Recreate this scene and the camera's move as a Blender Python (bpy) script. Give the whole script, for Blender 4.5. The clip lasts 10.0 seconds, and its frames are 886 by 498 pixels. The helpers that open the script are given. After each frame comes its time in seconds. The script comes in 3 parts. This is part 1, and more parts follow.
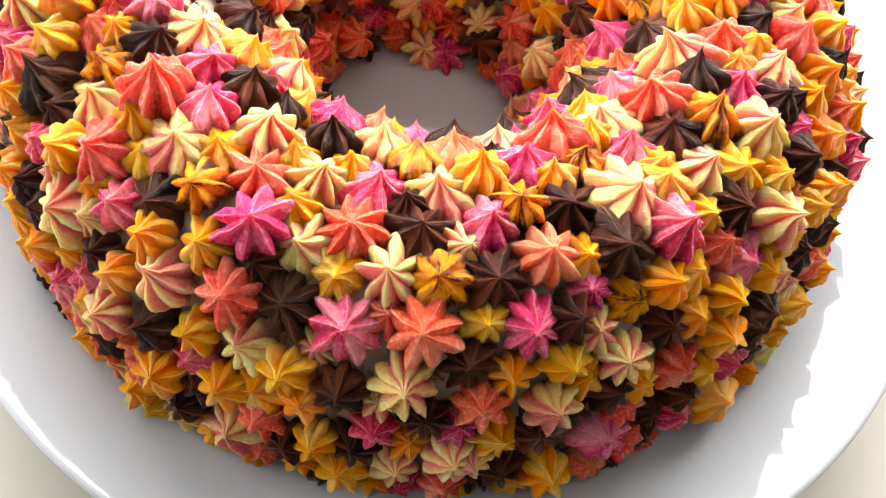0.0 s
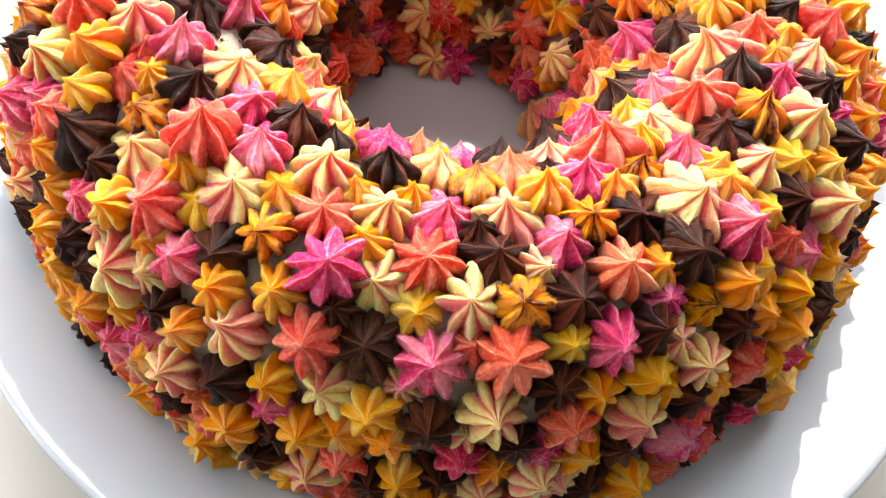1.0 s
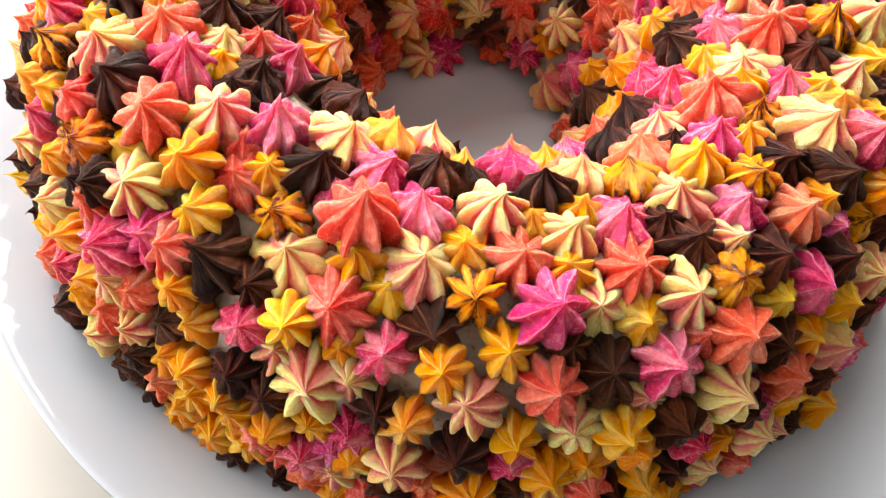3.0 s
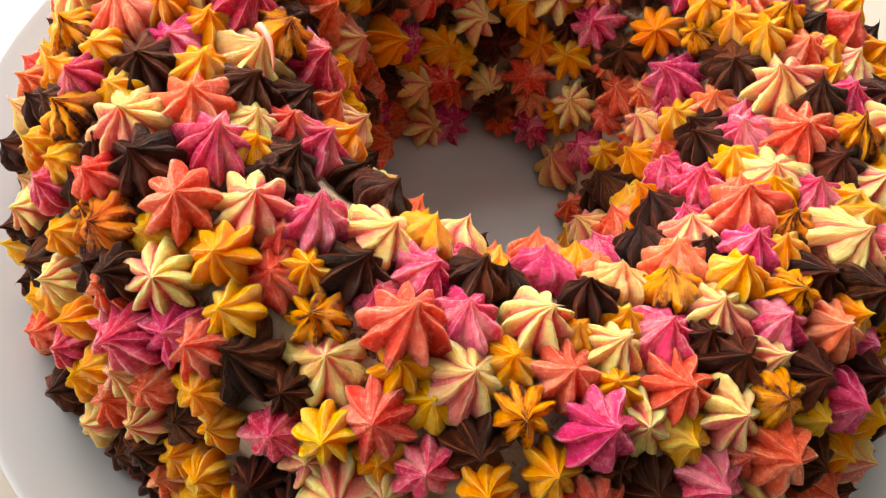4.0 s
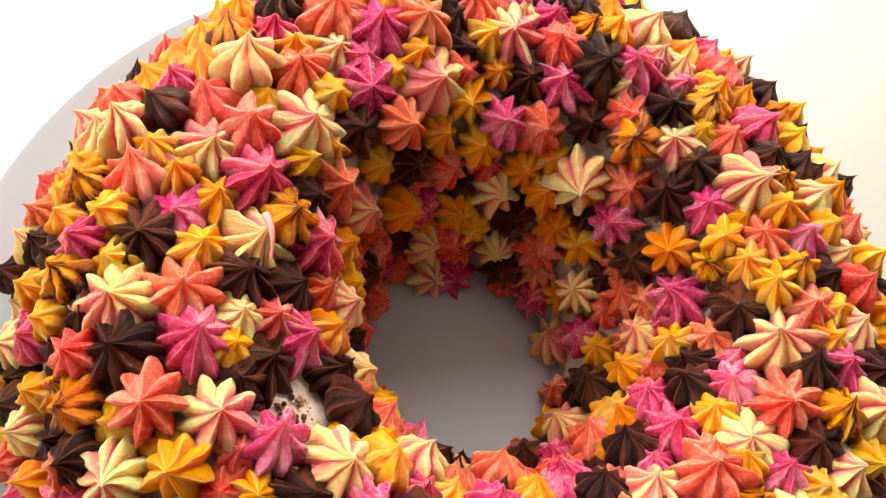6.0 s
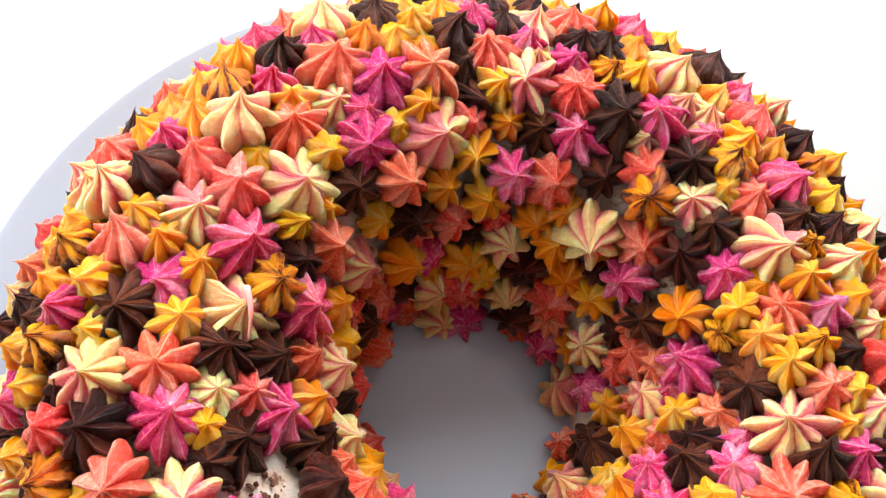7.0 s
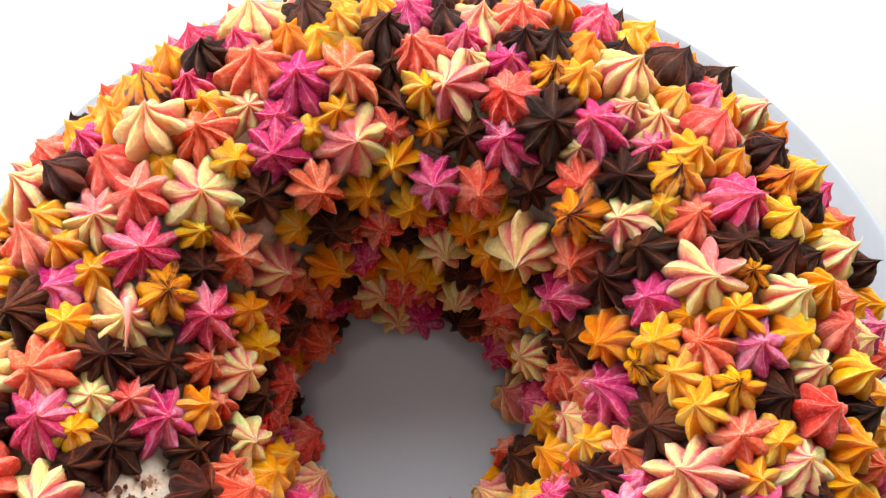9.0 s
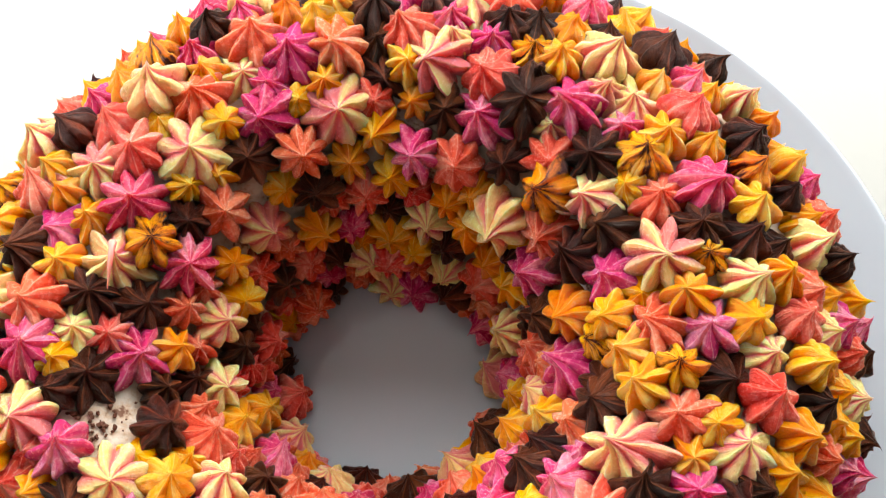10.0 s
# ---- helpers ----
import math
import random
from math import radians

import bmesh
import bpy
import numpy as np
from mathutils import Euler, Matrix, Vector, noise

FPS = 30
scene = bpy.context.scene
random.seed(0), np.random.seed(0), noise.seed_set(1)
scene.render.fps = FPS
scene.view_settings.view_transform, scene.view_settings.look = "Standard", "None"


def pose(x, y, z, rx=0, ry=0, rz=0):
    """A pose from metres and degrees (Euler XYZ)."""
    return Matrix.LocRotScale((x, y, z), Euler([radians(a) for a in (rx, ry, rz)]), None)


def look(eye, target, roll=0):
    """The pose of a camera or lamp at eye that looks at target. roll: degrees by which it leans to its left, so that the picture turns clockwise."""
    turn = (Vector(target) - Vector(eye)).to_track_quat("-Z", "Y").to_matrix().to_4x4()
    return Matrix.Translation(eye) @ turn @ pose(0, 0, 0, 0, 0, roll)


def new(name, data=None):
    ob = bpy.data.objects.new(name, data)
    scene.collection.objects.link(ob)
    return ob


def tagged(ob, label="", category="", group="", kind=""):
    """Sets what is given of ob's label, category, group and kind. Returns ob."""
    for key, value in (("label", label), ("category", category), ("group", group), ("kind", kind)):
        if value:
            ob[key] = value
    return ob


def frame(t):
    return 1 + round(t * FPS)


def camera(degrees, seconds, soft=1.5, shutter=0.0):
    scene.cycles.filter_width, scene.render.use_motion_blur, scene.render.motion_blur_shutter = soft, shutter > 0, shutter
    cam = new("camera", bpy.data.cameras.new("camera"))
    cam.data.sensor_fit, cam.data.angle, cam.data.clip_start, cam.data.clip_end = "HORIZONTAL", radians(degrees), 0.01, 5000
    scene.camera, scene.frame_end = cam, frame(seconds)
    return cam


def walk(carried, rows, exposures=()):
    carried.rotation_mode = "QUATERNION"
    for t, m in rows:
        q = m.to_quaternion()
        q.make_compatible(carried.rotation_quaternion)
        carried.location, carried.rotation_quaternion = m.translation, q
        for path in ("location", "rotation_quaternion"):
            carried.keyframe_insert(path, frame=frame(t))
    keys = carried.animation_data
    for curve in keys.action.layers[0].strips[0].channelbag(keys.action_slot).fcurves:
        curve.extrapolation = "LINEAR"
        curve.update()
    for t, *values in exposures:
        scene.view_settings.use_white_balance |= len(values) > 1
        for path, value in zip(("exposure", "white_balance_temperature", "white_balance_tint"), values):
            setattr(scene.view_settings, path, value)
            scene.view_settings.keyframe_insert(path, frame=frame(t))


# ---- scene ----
# The camera: hand-held, a forearm's length over a ring cake on a plate. World origin: table top, under the cake's axis.
cam = camera(51.45, 10.0, soft=1.2)
ROWS = [
    (0.0, -0.00458, -0.20955, 0.26388, 33.138, -4.196, 2.077),
    (0.5, -0.01720, -0.20549, 0.26330, 33.019, -4.283, -0.209),
    (1.0, -0.03348, -0.19922, 0.26448, 32.659, -4.045, -4.338),
    (1.5, -0.05118, -0.19060, 0.26153, 32.313, -3.838, -9.458),
    (2.0, -0.07103, -0.18135, 0.26122, 31.816, -3.226, -15.951),
    (2.2, -0.07964, -0.17571, 0.26331, 31.512, -3.192, -18.741),
    (3.3, -0.11901, -0.14674, 0.25950, 30.779, -6.178, -28.121),
    (3.5, -0.12235, -0.13997, 0.25723, 30.954, -7.338, -28.614),
    (4.0, -0.12604, -0.12394, 0.26121, 31.709, -10.593, -27.085),
    (4.5, -0.12616, -0.11600, 0.26747, 32.088, -12.320, -24.423),
    (5.0, -0.11934, -0.10439, 0.27574, 31.865, -14.706, -21.301),
    (5.5, -0.11513, -0.09399, 0.28149, 30.266, -15.823, -18.625),
    (6.0, -0.10390, -0.07963, 0.29146, 28.180, -14.758, -16.351),
    (6.2, -0.09525, -0.07809, 0.29351, 28.346, -13.472, -15.523),
    (7.3, -0.06777, -0.04652, 0.30698, 22.281, -10.381, -11.390),
    (7.5, -0.05882, -0.04384, 0.30950, 21.485, -9.515, -10.889),
    (8.0, -0.03292, -0.03797, 0.31061, 19.400, -6.369, -9.024),
    (8.5, -0.01176, -0.03907, 0.31105, 18.344, -3.277, -7.389),
    (9.0, 0.00226, -0.04160, 0.31377, 18.414, -0.534, -5.459),
    (9.5, 0.02040, -0.05016, 0.31449, 19.120, 1.852, -2.865),
    (10.0, 0.04209, -0.05831, 0.31617, 19.607, 5.416, 0.345),
]
EXPOSURES = [
    (0.0, 1.00, 7300, 10), (1.5, 0.80, 6600, 9), (2.0, 0.72, 6500, 8), (3.3, 0.46, 7700, 13), (4.0, 0.01, 8400, 14), (5.5, -0.09, 8200, 14), (6.0, 0.01, 7700, 12), (7.3, 0.11, 6000, 10), (8.3, 0.08, 5700, 10), (9.0, 0.01, 6600, 8), (10.0, -0.02, 6700, 6),
]
walk(cam, [(t, pose(x, y, z, rx, ry, rz)) for t, x, y, z, rx, ry, rz in ROWS], EXPOSURES)

# ---- light: a bright window behind the cake, in a plain room ----
world = bpy.data.worlds.new("world")
scene.world = world
world.use_nodes = True
sky = world.node_tree.nodes.new("ShaderNodeTexSky")
sky.sky_type, sky.sun_disc = "NISHITA", False
sky.sun_elevation, sky.sun_rotation = radians(48), radians(0)
world.node_tree.links.new(sky.outputs[0], world.node_tree.nodes["Background"].inputs[0])
world.node_tree.nodes["Background"].inputs[1].default_value = 0.12


def window_lamp(name, energy, w, h, place, target, colour):
    """The sky's light, as an area lamp in a window's opening."""
    lamp = bpy.data.lights.new(name, "AREA")
    lamp.shape, lamp.size, lamp.size_y, lamp.energy, lamp.color = "RECTANGLE", w, h, energy, colour
    ob = new(name, lamp)
    ob.matrix_world = look(place, target)
    return ob


window_lamp("window_light", 100, 2.8, 1.0, (0.05, 1.08, 0.78), (0.0, 0.0, 0.30), (1.0, 0.985, 0.96))
window_lamp("side_window_light", 24, 1.55, 1.1, (-1.83, 0.30, 0.80), (0.0, 0.3, 0.4), (1.0, 0.985, 0.96))


# ---- materials ----
def rgb(h):
    """A linear colour from an sRGB hex string."""
    c = [int(h[n:n + 2], 16) / 255 for n in (0, 2, 4)]
    return (*[v / 12.92 if v <= 0.04045 else ((v + 0.055) / 1.055) ** 2.4 for v in c], 1)


class Nodes:
    """A short way to wire a material."""

    def __init__(self, name):
        self.mat = bpy.data.materials.new(name)
        self.mat.use_nodes = True
        self.tree = self.mat.node_tree
        self.bsdf = self.tree.nodes["Principled BSDF"]

    def add(self, kind, **sets):
        node = self.tree.nodes.new(kind)
        for key, value in sets.items():
            node.inputs[key].default_value = value
        return node

    def link(self, a, b):
        self.tree.links.new(a, b)

    def noise(self, vector, scale, detail=3.0, rough=0.5):
        node = self.add("ShaderNodeTexNoise", Scale=scale, Detail=detail, Roughness=rough)
        if vector is not None:
            self.link(vector, node.inputs["Vector"])
        return node.outputs["Fac"]

    def ramp(self, fac, *stops):
        node = self.tree.nodes.new("ShaderNodeValToRGB")
        els = node.color_ramp.elements
        while len(els) < len(stops):
            els.new(0.5)
        for el, (at, colour) in zip(els, stops):
            el.position, el.color = at, colour
        self.link(fac, node.inputs["Fac"])
        return node.outputs["Color"]

    def mix(self, fac, a, b, how="MIX"):
        node = self.tree.nodes.new("ShaderNodeMix")
        node.data_type, node.blend_type = "RGBA", how
        for socket, value in ((node.inputs[0], fac), (node.inputs[6], a), (node.inputs[7], b)):
            if isinstance(value, (int, float, tuple)):
                socket.default_value = value
            else:
                self.link(value, socket)
        return node.outputs[2]

    def math(self, how, a, b=0.0, c=0.0):
        node = self.tree.nodes.new("ShaderNodeMath")
        node.operation = how
        for socket, value in zip(node.inputs, (a, b, c)):
            if isinstance(value, (int, float)):
                socket.default_value = value
            else:
                self.link(value, socket)
        return node.outputs[0]

    def bump(self, height, strength, distance):
        node = self.add("ShaderNodeBump", Strength=strength, Distance=distance)
        self.link(height, node.inputs["Height"])
        self.link(node.outputs[0], self.bsdf.inputs["Normal"])

    def colour(self, socket):
        self.link(socket, self.bsdf.inputs["Base Color"])


def frosting(name, main, light, deep, streak_shine=0.5, rough=0.26, fleck=None, valley=None, sss=0.6, gloss=0.40):
    """Piped buttercream. The u of the stars' map counts their ridges, its v runs from foot (0) to tip (1); the streaks
    follow the piping, and the ridges carry a painted shine.
    """
    n = Nodes(name)
    uv = n.add("ShaderNodeSeparateXYZ")
    n.link(n.add("ShaderNodeUVMap").outputs[0], uv.inputs[0])
    u, v = uv.outputs[0], uv.outputs[1]
    one = n.add("ShaderNodeObjectInfo").outputs["Random"]
    own = n.math("MULTIPLY", one, 90.0)

    def along(fu, fv, scale, detail):
        """Noise drawn out along the ridges, different on every star."""
        c = n.add("ShaderNodeCombineXYZ")
        n.link(n.math("MULTIPLY", u, fu), c.inputs[0])
        n.link(n.math("MULTIPLY", v, fv), c.inputs[1])
        n.link(own, c.inputs[2])
        return n.noise(c.outputs[0], scale, detail, 0.6)

    fine, broad, side = along(5.0, 0.7, 1.5, 4.0), along(0.9, 0.5, 1.3, 2.0), along(0.28, 0.35, 1.2, 1.0)
    co = n.add("ShaderNodeTexCoord").outputs["Object"]
    grain = n.noise(co, 7.0, 4.0, 0.65)
    pores = n.noise(co, 26.0, 3.0, 0.7)
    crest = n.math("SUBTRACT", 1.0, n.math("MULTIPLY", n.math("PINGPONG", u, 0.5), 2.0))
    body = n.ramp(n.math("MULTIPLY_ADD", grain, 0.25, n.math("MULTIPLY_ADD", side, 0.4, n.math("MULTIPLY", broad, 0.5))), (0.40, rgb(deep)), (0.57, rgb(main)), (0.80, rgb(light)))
    # ridge crests lightened in colour as though lit, along with fine pale streaks
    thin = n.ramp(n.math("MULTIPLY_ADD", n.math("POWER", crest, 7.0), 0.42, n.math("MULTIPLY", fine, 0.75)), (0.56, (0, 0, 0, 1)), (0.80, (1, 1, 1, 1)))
    out = n.mix(n.math("MULTIPLY", thin, streak_shine), body, rgb(light))
    dark = n.ramp(n.math("MULTIPLY_ADD", crest, -0.10, fine), (0.20, (1, 1, 1, 1)), (0.40, (0, 0, 0, 1)))
    out = n.mix(n.math("MULTIPLY", dark, 0.7), out, rgb(deep))
    spots = n.ramp(n.math("MULTIPLY_ADD", pores, 0.6, n.math("MULTIPLY", grain, 0.4)), (0.33, (1, 1, 1, 1)), (0.40, (0, 0, 0, 1)))
    out = n.mix(n.math("MULTIPLY", spots, 0.6), out, rgb(deep))
    if valley:  # a second colour that came out of the bag with the first, more on one side and between the ridges
        low = n.math("ADD", n.math("MULTIPLY", n.math("POWER", crest, 0.6), -0.75), n.math("MULTIPLY_ADD", side, 2.4, n.math("MULTIPLY", fine, 0.5)))
        out = n.mix(n.ramp(n.math("MULTIPLY", low, 0.5), (valley[2] / 2, (0, 0, 0, 1)), (valley[2] / 2 + 0.25, (0.92, 0.92, 0.92, 1))), out, n.mix(fine, rgb(valley[0]), rgb(valley[1])))
    if fleck:  # smears of another colour
        smear = n.math("MULTIPLY_ADD", grain, 0.30, n.math("MULTIPLY_ADD", n.math("ABSOLUTE", n.math("SUBTRACT", v, 0.52)), 0.42, along(2.0, 1.1, 1.0, 4.0)))
        stain = n.ramp(smear, (fleck[1] - 0.13, (0, 0, 0, 1)), (fleck[1] + 0.02, (0.85, 0.85, 0.85, 1)))
        patch = n.ramp(smear, (fleck[1], (0, 0, 0, 1)), (fleck[1] + 0.10, (1, 1, 1, 1)))
        out = n.mix(patch, n.mix(stain, out, rgb("B4660F")), rgb(fleck[0]))
    tone = n.add("ShaderNodeHueSaturation")
    n.link(n.math("MULTIPLY_ADD", one, 0.020, 0.490), tone.inputs["Hue"])
    n.link(n.math("MULTIPLY_ADD", n.math("FRACT", n.math("MULTIPLY", one, 7.3)), 0.22, 1.01), tone.inputs["Value"])
    tone.inputs["Saturation"].default_value = 1.05
    n.link(out, tone.inputs["Color"])
    n.colour(n.mix(1.0, tone.outputs[0], (0.92, 0.92, 0.92, 1), "DARKEN"))
    n.link(n.math("MULTIPLY_ADD", grain, 0.25, rough - 0.13), n.bsdf.inputs["Roughness"])
    n.bsdf.inputs["Specular IOR Level"].default_value = gloss
    if sss:
        n.bsdf.inputs["Subsurface Weight"].default_value = sss
        n.bsdf.inputs["Subsurface Radius"].default_value = (1.0, 0.5, 0.3)
        n.bsdf.inputs["Subsurface Scale"].default_value = 0.006
    n.bump(n.math("MULTIPLY_ADD", fine, 0.8, n.math("MULTIPLY_ADD", grain, 0.6, n.math("MULTIPLY", pores, 0.5))), 0.75, 0.006)
    return n.mat


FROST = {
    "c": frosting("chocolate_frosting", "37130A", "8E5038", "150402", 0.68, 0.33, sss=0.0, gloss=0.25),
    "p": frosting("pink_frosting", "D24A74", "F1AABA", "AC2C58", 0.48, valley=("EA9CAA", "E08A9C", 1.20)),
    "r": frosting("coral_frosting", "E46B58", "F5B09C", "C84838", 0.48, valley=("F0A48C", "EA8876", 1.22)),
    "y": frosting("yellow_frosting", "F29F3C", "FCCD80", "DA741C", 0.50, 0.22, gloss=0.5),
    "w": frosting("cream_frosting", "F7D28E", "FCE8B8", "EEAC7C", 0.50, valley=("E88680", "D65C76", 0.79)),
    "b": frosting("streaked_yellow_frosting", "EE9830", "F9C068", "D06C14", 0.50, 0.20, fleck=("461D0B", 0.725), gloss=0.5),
}


def crumb_coat():
    n = Nodes("crumb_coat")
    co = n.add("ShaderNodeTexCoord").outputs["Object"]
    fac = n.math("MULTIPLY_ADD", n.noise(co, 900.0, 3.0), 0.5, n.noise(co, 160.0, 4.0))
    n.colour(n.ramp(fac, (0.64, rgb("BDB1A5")), (0.82, rgb("B49A84")), (0.93, rgb("6A4028"))))
    n.bsdf.inputs["Roughness"].default_value = 0.6
    n.bump(n.noise(co, 420.0, 4.0), 0.6, 0.001)
    return n.mat


CRUMB = crumb_coat()


def plain(name, hexa, rough=0.5, spread=0.06, scale=30.0, relief=0.0):
    n = Nodes(name)
    co = n.add("ShaderNodeTexCoord").outputs["Object"]
    big = n.noise(co, scale, 4.0)
    fine = n.noise(co, scale * 12, 3.0)
    base = rgb(hexa)
    dark = tuple(v * (1 - spread) for v in base[:3]) + (1,)
    n.colour(n.mix(n.math("MULTIPLY_ADD", fine, 0.4, n.math("MULTIPLY", big, 0.6)), dark, base))
    n.bsdf.inputs["Roughness"].default_value = rough
    if relief:
        n.bump(fine, 0.3, relief)
    return n.mat


def glazed_porcelain():
    n = Nodes("glazed_porcelain")
    co = n.add("ShaderNodeTexCoord").outputs["Object"]
    n.colour(n.ramp(n.noise(co, 9.0, 2.0), (0.3, rgb("9AA2AE")), (0.7, rgb("A2A9B4"))))
    n.link(n.ramp(n.noise(co, 60.0, 4.0), (0.3, (0.01,) * 3 + (1,)), (0.75, (0.03,) * 3 + (1,))), n.bsdf.inputs["Roughness"])
    n.bump(n.noise(co, 22.0, 2.0), 0.03, 0.002)
    return n.mat


PORCELAIN = glazed_porcelain()
TABLE = plain("cream_lacquer", "A6A6A4", 0.42, 0.05, 6.0, 0.0004)
WALL = plain("grey_wall_paint", "9A968F", 0.9, 0.04, 2.0, 0.001)
CEILING = plain("white_ceiling_paint", "BCBBB8", 0.9, 0.03, 2.0, 0.001)
# unseen east and south walls, darkened to keep fill light off the cake's front
DIM_WALL = plain("dark_wall_paint", "4C4A46", 0.9, 0.04, 2.0, 0.001)
FLOOR_WOOD = plain("floor_boards", "8A7B6A", 0.5, 0.3, 5.0, 0.001)


# ---- mesh helpers ----
def link_mesh(name, bm, material, parent=None, label=""):
    mesh = bpy.data.meshes.new(name)
    bm.to_mesh(mesh)
    bm.free()
    mesh.materials.append(material)
    ob = new(name, mesh)
    ob.parent = parent
    if label:
        tagged(ob, label)
    return ob


def part(name, bm, material, parent, label=""):
    return link_mesh(name, bm, material, parent, label)


def box(bm, x0, x1, y0, y1, z0, z1):
    v = [bm.verts.new((x, y, z)) for z in (z0, z1) for x, y in ((x0, y0), (x1, y0), (x1, y1), (x0, y1))]
    for f in ((3, 2, 1, 0), (4, 5, 6, 7), (0, 1, 5, 4), (1, 2, 6, 5), (2, 3, 7, 6), (3, 0, 4, 7)):
        bm.faces.new([v[k] for k in f])
    return bm


def lathe(rings, segments):
    """A turned body from (radius, height) pairs; closed where a radius is nought."""
    bm = bmesh.new()
    made = []
    for r, z in rings:
        if r == 0:
            made.append([bm.verts.new((0, 0, z))])
            continue
        row = []
        for k in range(segments):
            a = 2 * math.pi * k / segments
            row.append(bm.verts.new((r * math.cos(a), r * math.sin(a), z)))
        made.append(row)
    for lower, upper in zip(made, made[1:]):
        for k in range(segments):
            j = (k + 1) % segments
            if len(lower) == 1:
                bm.faces.new((lower[0], upper[k], upper[j]))
            elif len(upper) == 1:
                bm.faces.new((lower[k], upper[0], lower[j]))
            else:
                bm.faces.new((lower[k], upper[k], upper[j], lower[j]))
    bmesh.ops.recalc_face_normals(bm, faces=bm.faces)
    for f in bm.faces:
        f.smooth = True
    return bm


# ---- the room: plain walls that close the place ----
X0, X1, Y0, Y1, Z0, Z1 = -1.9, 1.9, -1.8, 1.15, -0.75, 1.75
WX0, WX1, WZ0, WZ1 = -1.4, 1.5, 0.24, 1.32
tagged(link_mesh("floor", box(bmesh.new(), X0, X1, Y0, Y1, Z0 - 0.1, Z0), FLOOR_WOOD), "brown wooden floor under the table", "floor", kind="structure")
tagged(link_mesh("ceiling", box(bmesh.new(), X0, X1, Y0, Y1, Z1, Z1 + 0.1), CEILING), "plain white ceiling", "ceiling", kind="structure")
bm = bmesh.new()
box(bm, X0 - 0.1, X0, Y0 - 0.1, -0.5, Z0 - 0.1, Z1 + 0.1)
box(bm, X0 - 0.1, X0, 1.1, Y1 + 0.1, Z0 - 0.1, Z1 + 0.1)
box(bm, X0 - 0.1, X0, -0.5, 1.1, Z0 - 0.1, 0.2)
box(bm, X0 - 0.1, X0, -0.5, 1.1, 1.4, Z1 + 0.1)
tagged(link_mesh("wall_west", bm, WALL), "plain grey wall with a side window opening", "wall", kind="structure")
tagged(link_mesh("wall_east", box(bmesh.new(), X1, X1 + 0.1, Y0 - 0.1, Y1 + 0.1, Z0 - 0.1, Z1 + 0.1), DIM_WALL), "plain unseen room wall, darkened to cut the fill light", "wall", kind="structure")
tagged(link_mesh("wall_south", box(bmesh.new(), X0, X1, Y0 - 0.1, Y0, Z0 - 0.1, Z1 + 0.1), DIM_WALL), "plain unseen room wall, darkened to cut the fill light", "wall", kind="structure")
bm = bmesh.new()
box(bm, X0, WX0, Y1, Y1 + 0.1, Z0 - 0.1, Z1 + 0.1)
box(bm, WX1, X1, Y1, Y1 + 0.1, Z0 - 0.1, Z1 + 0.1)
box(bm, WX0, WX1, Y1, Y1 + 0.1, Z0 - 0.1, WZ0)
box(bm, WX0, WX1, Y1, Y1 + 0.1, WZ1, Z1 + 0.1)
tagged(link_mesh("wall_north", bm, WALL), "plain grey wall with a window opening", "wall", kind="structure")

# ---- table and plate ----
bm = box(bmesh.new(), -0.9, 0.9, -0.6, 0.9, -0.03, 0.0)
bmesh.ops.bevel(bm, geom=bm.edges[:], offset=0.003, segments=2, affect="EDGES")
table = tagged(new("table"), "cream-white table under the plate", "table")
table.location = (0, 0, -0.03)
top = part("tabletop", bm, TABLE, table)
top.location = (0, 0, 0.03)
leg = None
for x, y in ((-0.82, -0.52), (0.82, -0.52), (-0.82, 0.82), (0.82, 0.82)):
    if leg is None:
        leg = part("leg", box(bmesh.new(), -0.03, 0.03, -0.03, 0.03, Z0 + 0.03, 0.0), TABLE, table)
    else:
        one = new("leg", leg.data)
        one.parent = table
        leg = one
    leg.location = (x, y, 0.0)

PLATE_X, PLATE_Y, RIM_Z, WELL_Z = 0.0050, -0.0032, 0.0347, 0.0205
inner = [(0.0, WELL_Z), (0.05, WELL_Z), (0.085, WELL_Z), (0.100, WELL_Z + 0.0001), (0.108, WELL_Z + 0.0005), (0.114, WELL_Z + 0.0013), (0.120, WELL_Z + 0.0027), (0.131, WELL_Z + 0.0059),
         (0.142, WELL_Z + 0.0094), (0.150, WELL_Z + 0.0121), (0.1535, WELL_Z + 0.0134), (0.1552, RIM_Z - 0.0002), (0.1562, RIM_Z), (0.1569, RIM_Z - 0.0007)]
outer = [(0.1571, RIM_Z - 0.0020), (0.1565, RIM_Z - 0.0036), (0.1540, RIM_Z - 0.0055), (0.146, RIM_Z - 0.0084), (0.132, RIM_Z - 0.0132), (0.118, 0.0172), (0.104, 0.0150),
         (0.098, 0.0140), (0.0965, 0.0012), (0.0950, 0.0002), (0.0920, 0.0002), (0.0905, 0.0015), (0.0895, 0.0140), (0.05, 0.0148), (0.0, 0.0148)]
plate = tagged(link_mesh("plate", lathe([(1.011 * r, z) for r, z in inner + outer], 160), PORCELAIN), "round white glazed porcelain plate with a raised rim, on the table", "plate")
plate.location = (PLATE_X, PLATE_Y, 0.0)

# ---- the cake ----
cake = tagged(new("ring_cake"), "ring cake covered in colourful frosting stars, on a white plate", "cake")
CAKE_Z = 0.0405
CAKE = Matrix(((0.99986, 0.0, 0.01649, 0.0), (0.00032, 0.99981, -0.01934, 0.0), (-0.01649, 0.01934, 0.99968, CAKE_Z), (0, 0, 0, 1)))
cake.matrix_world = CAKE
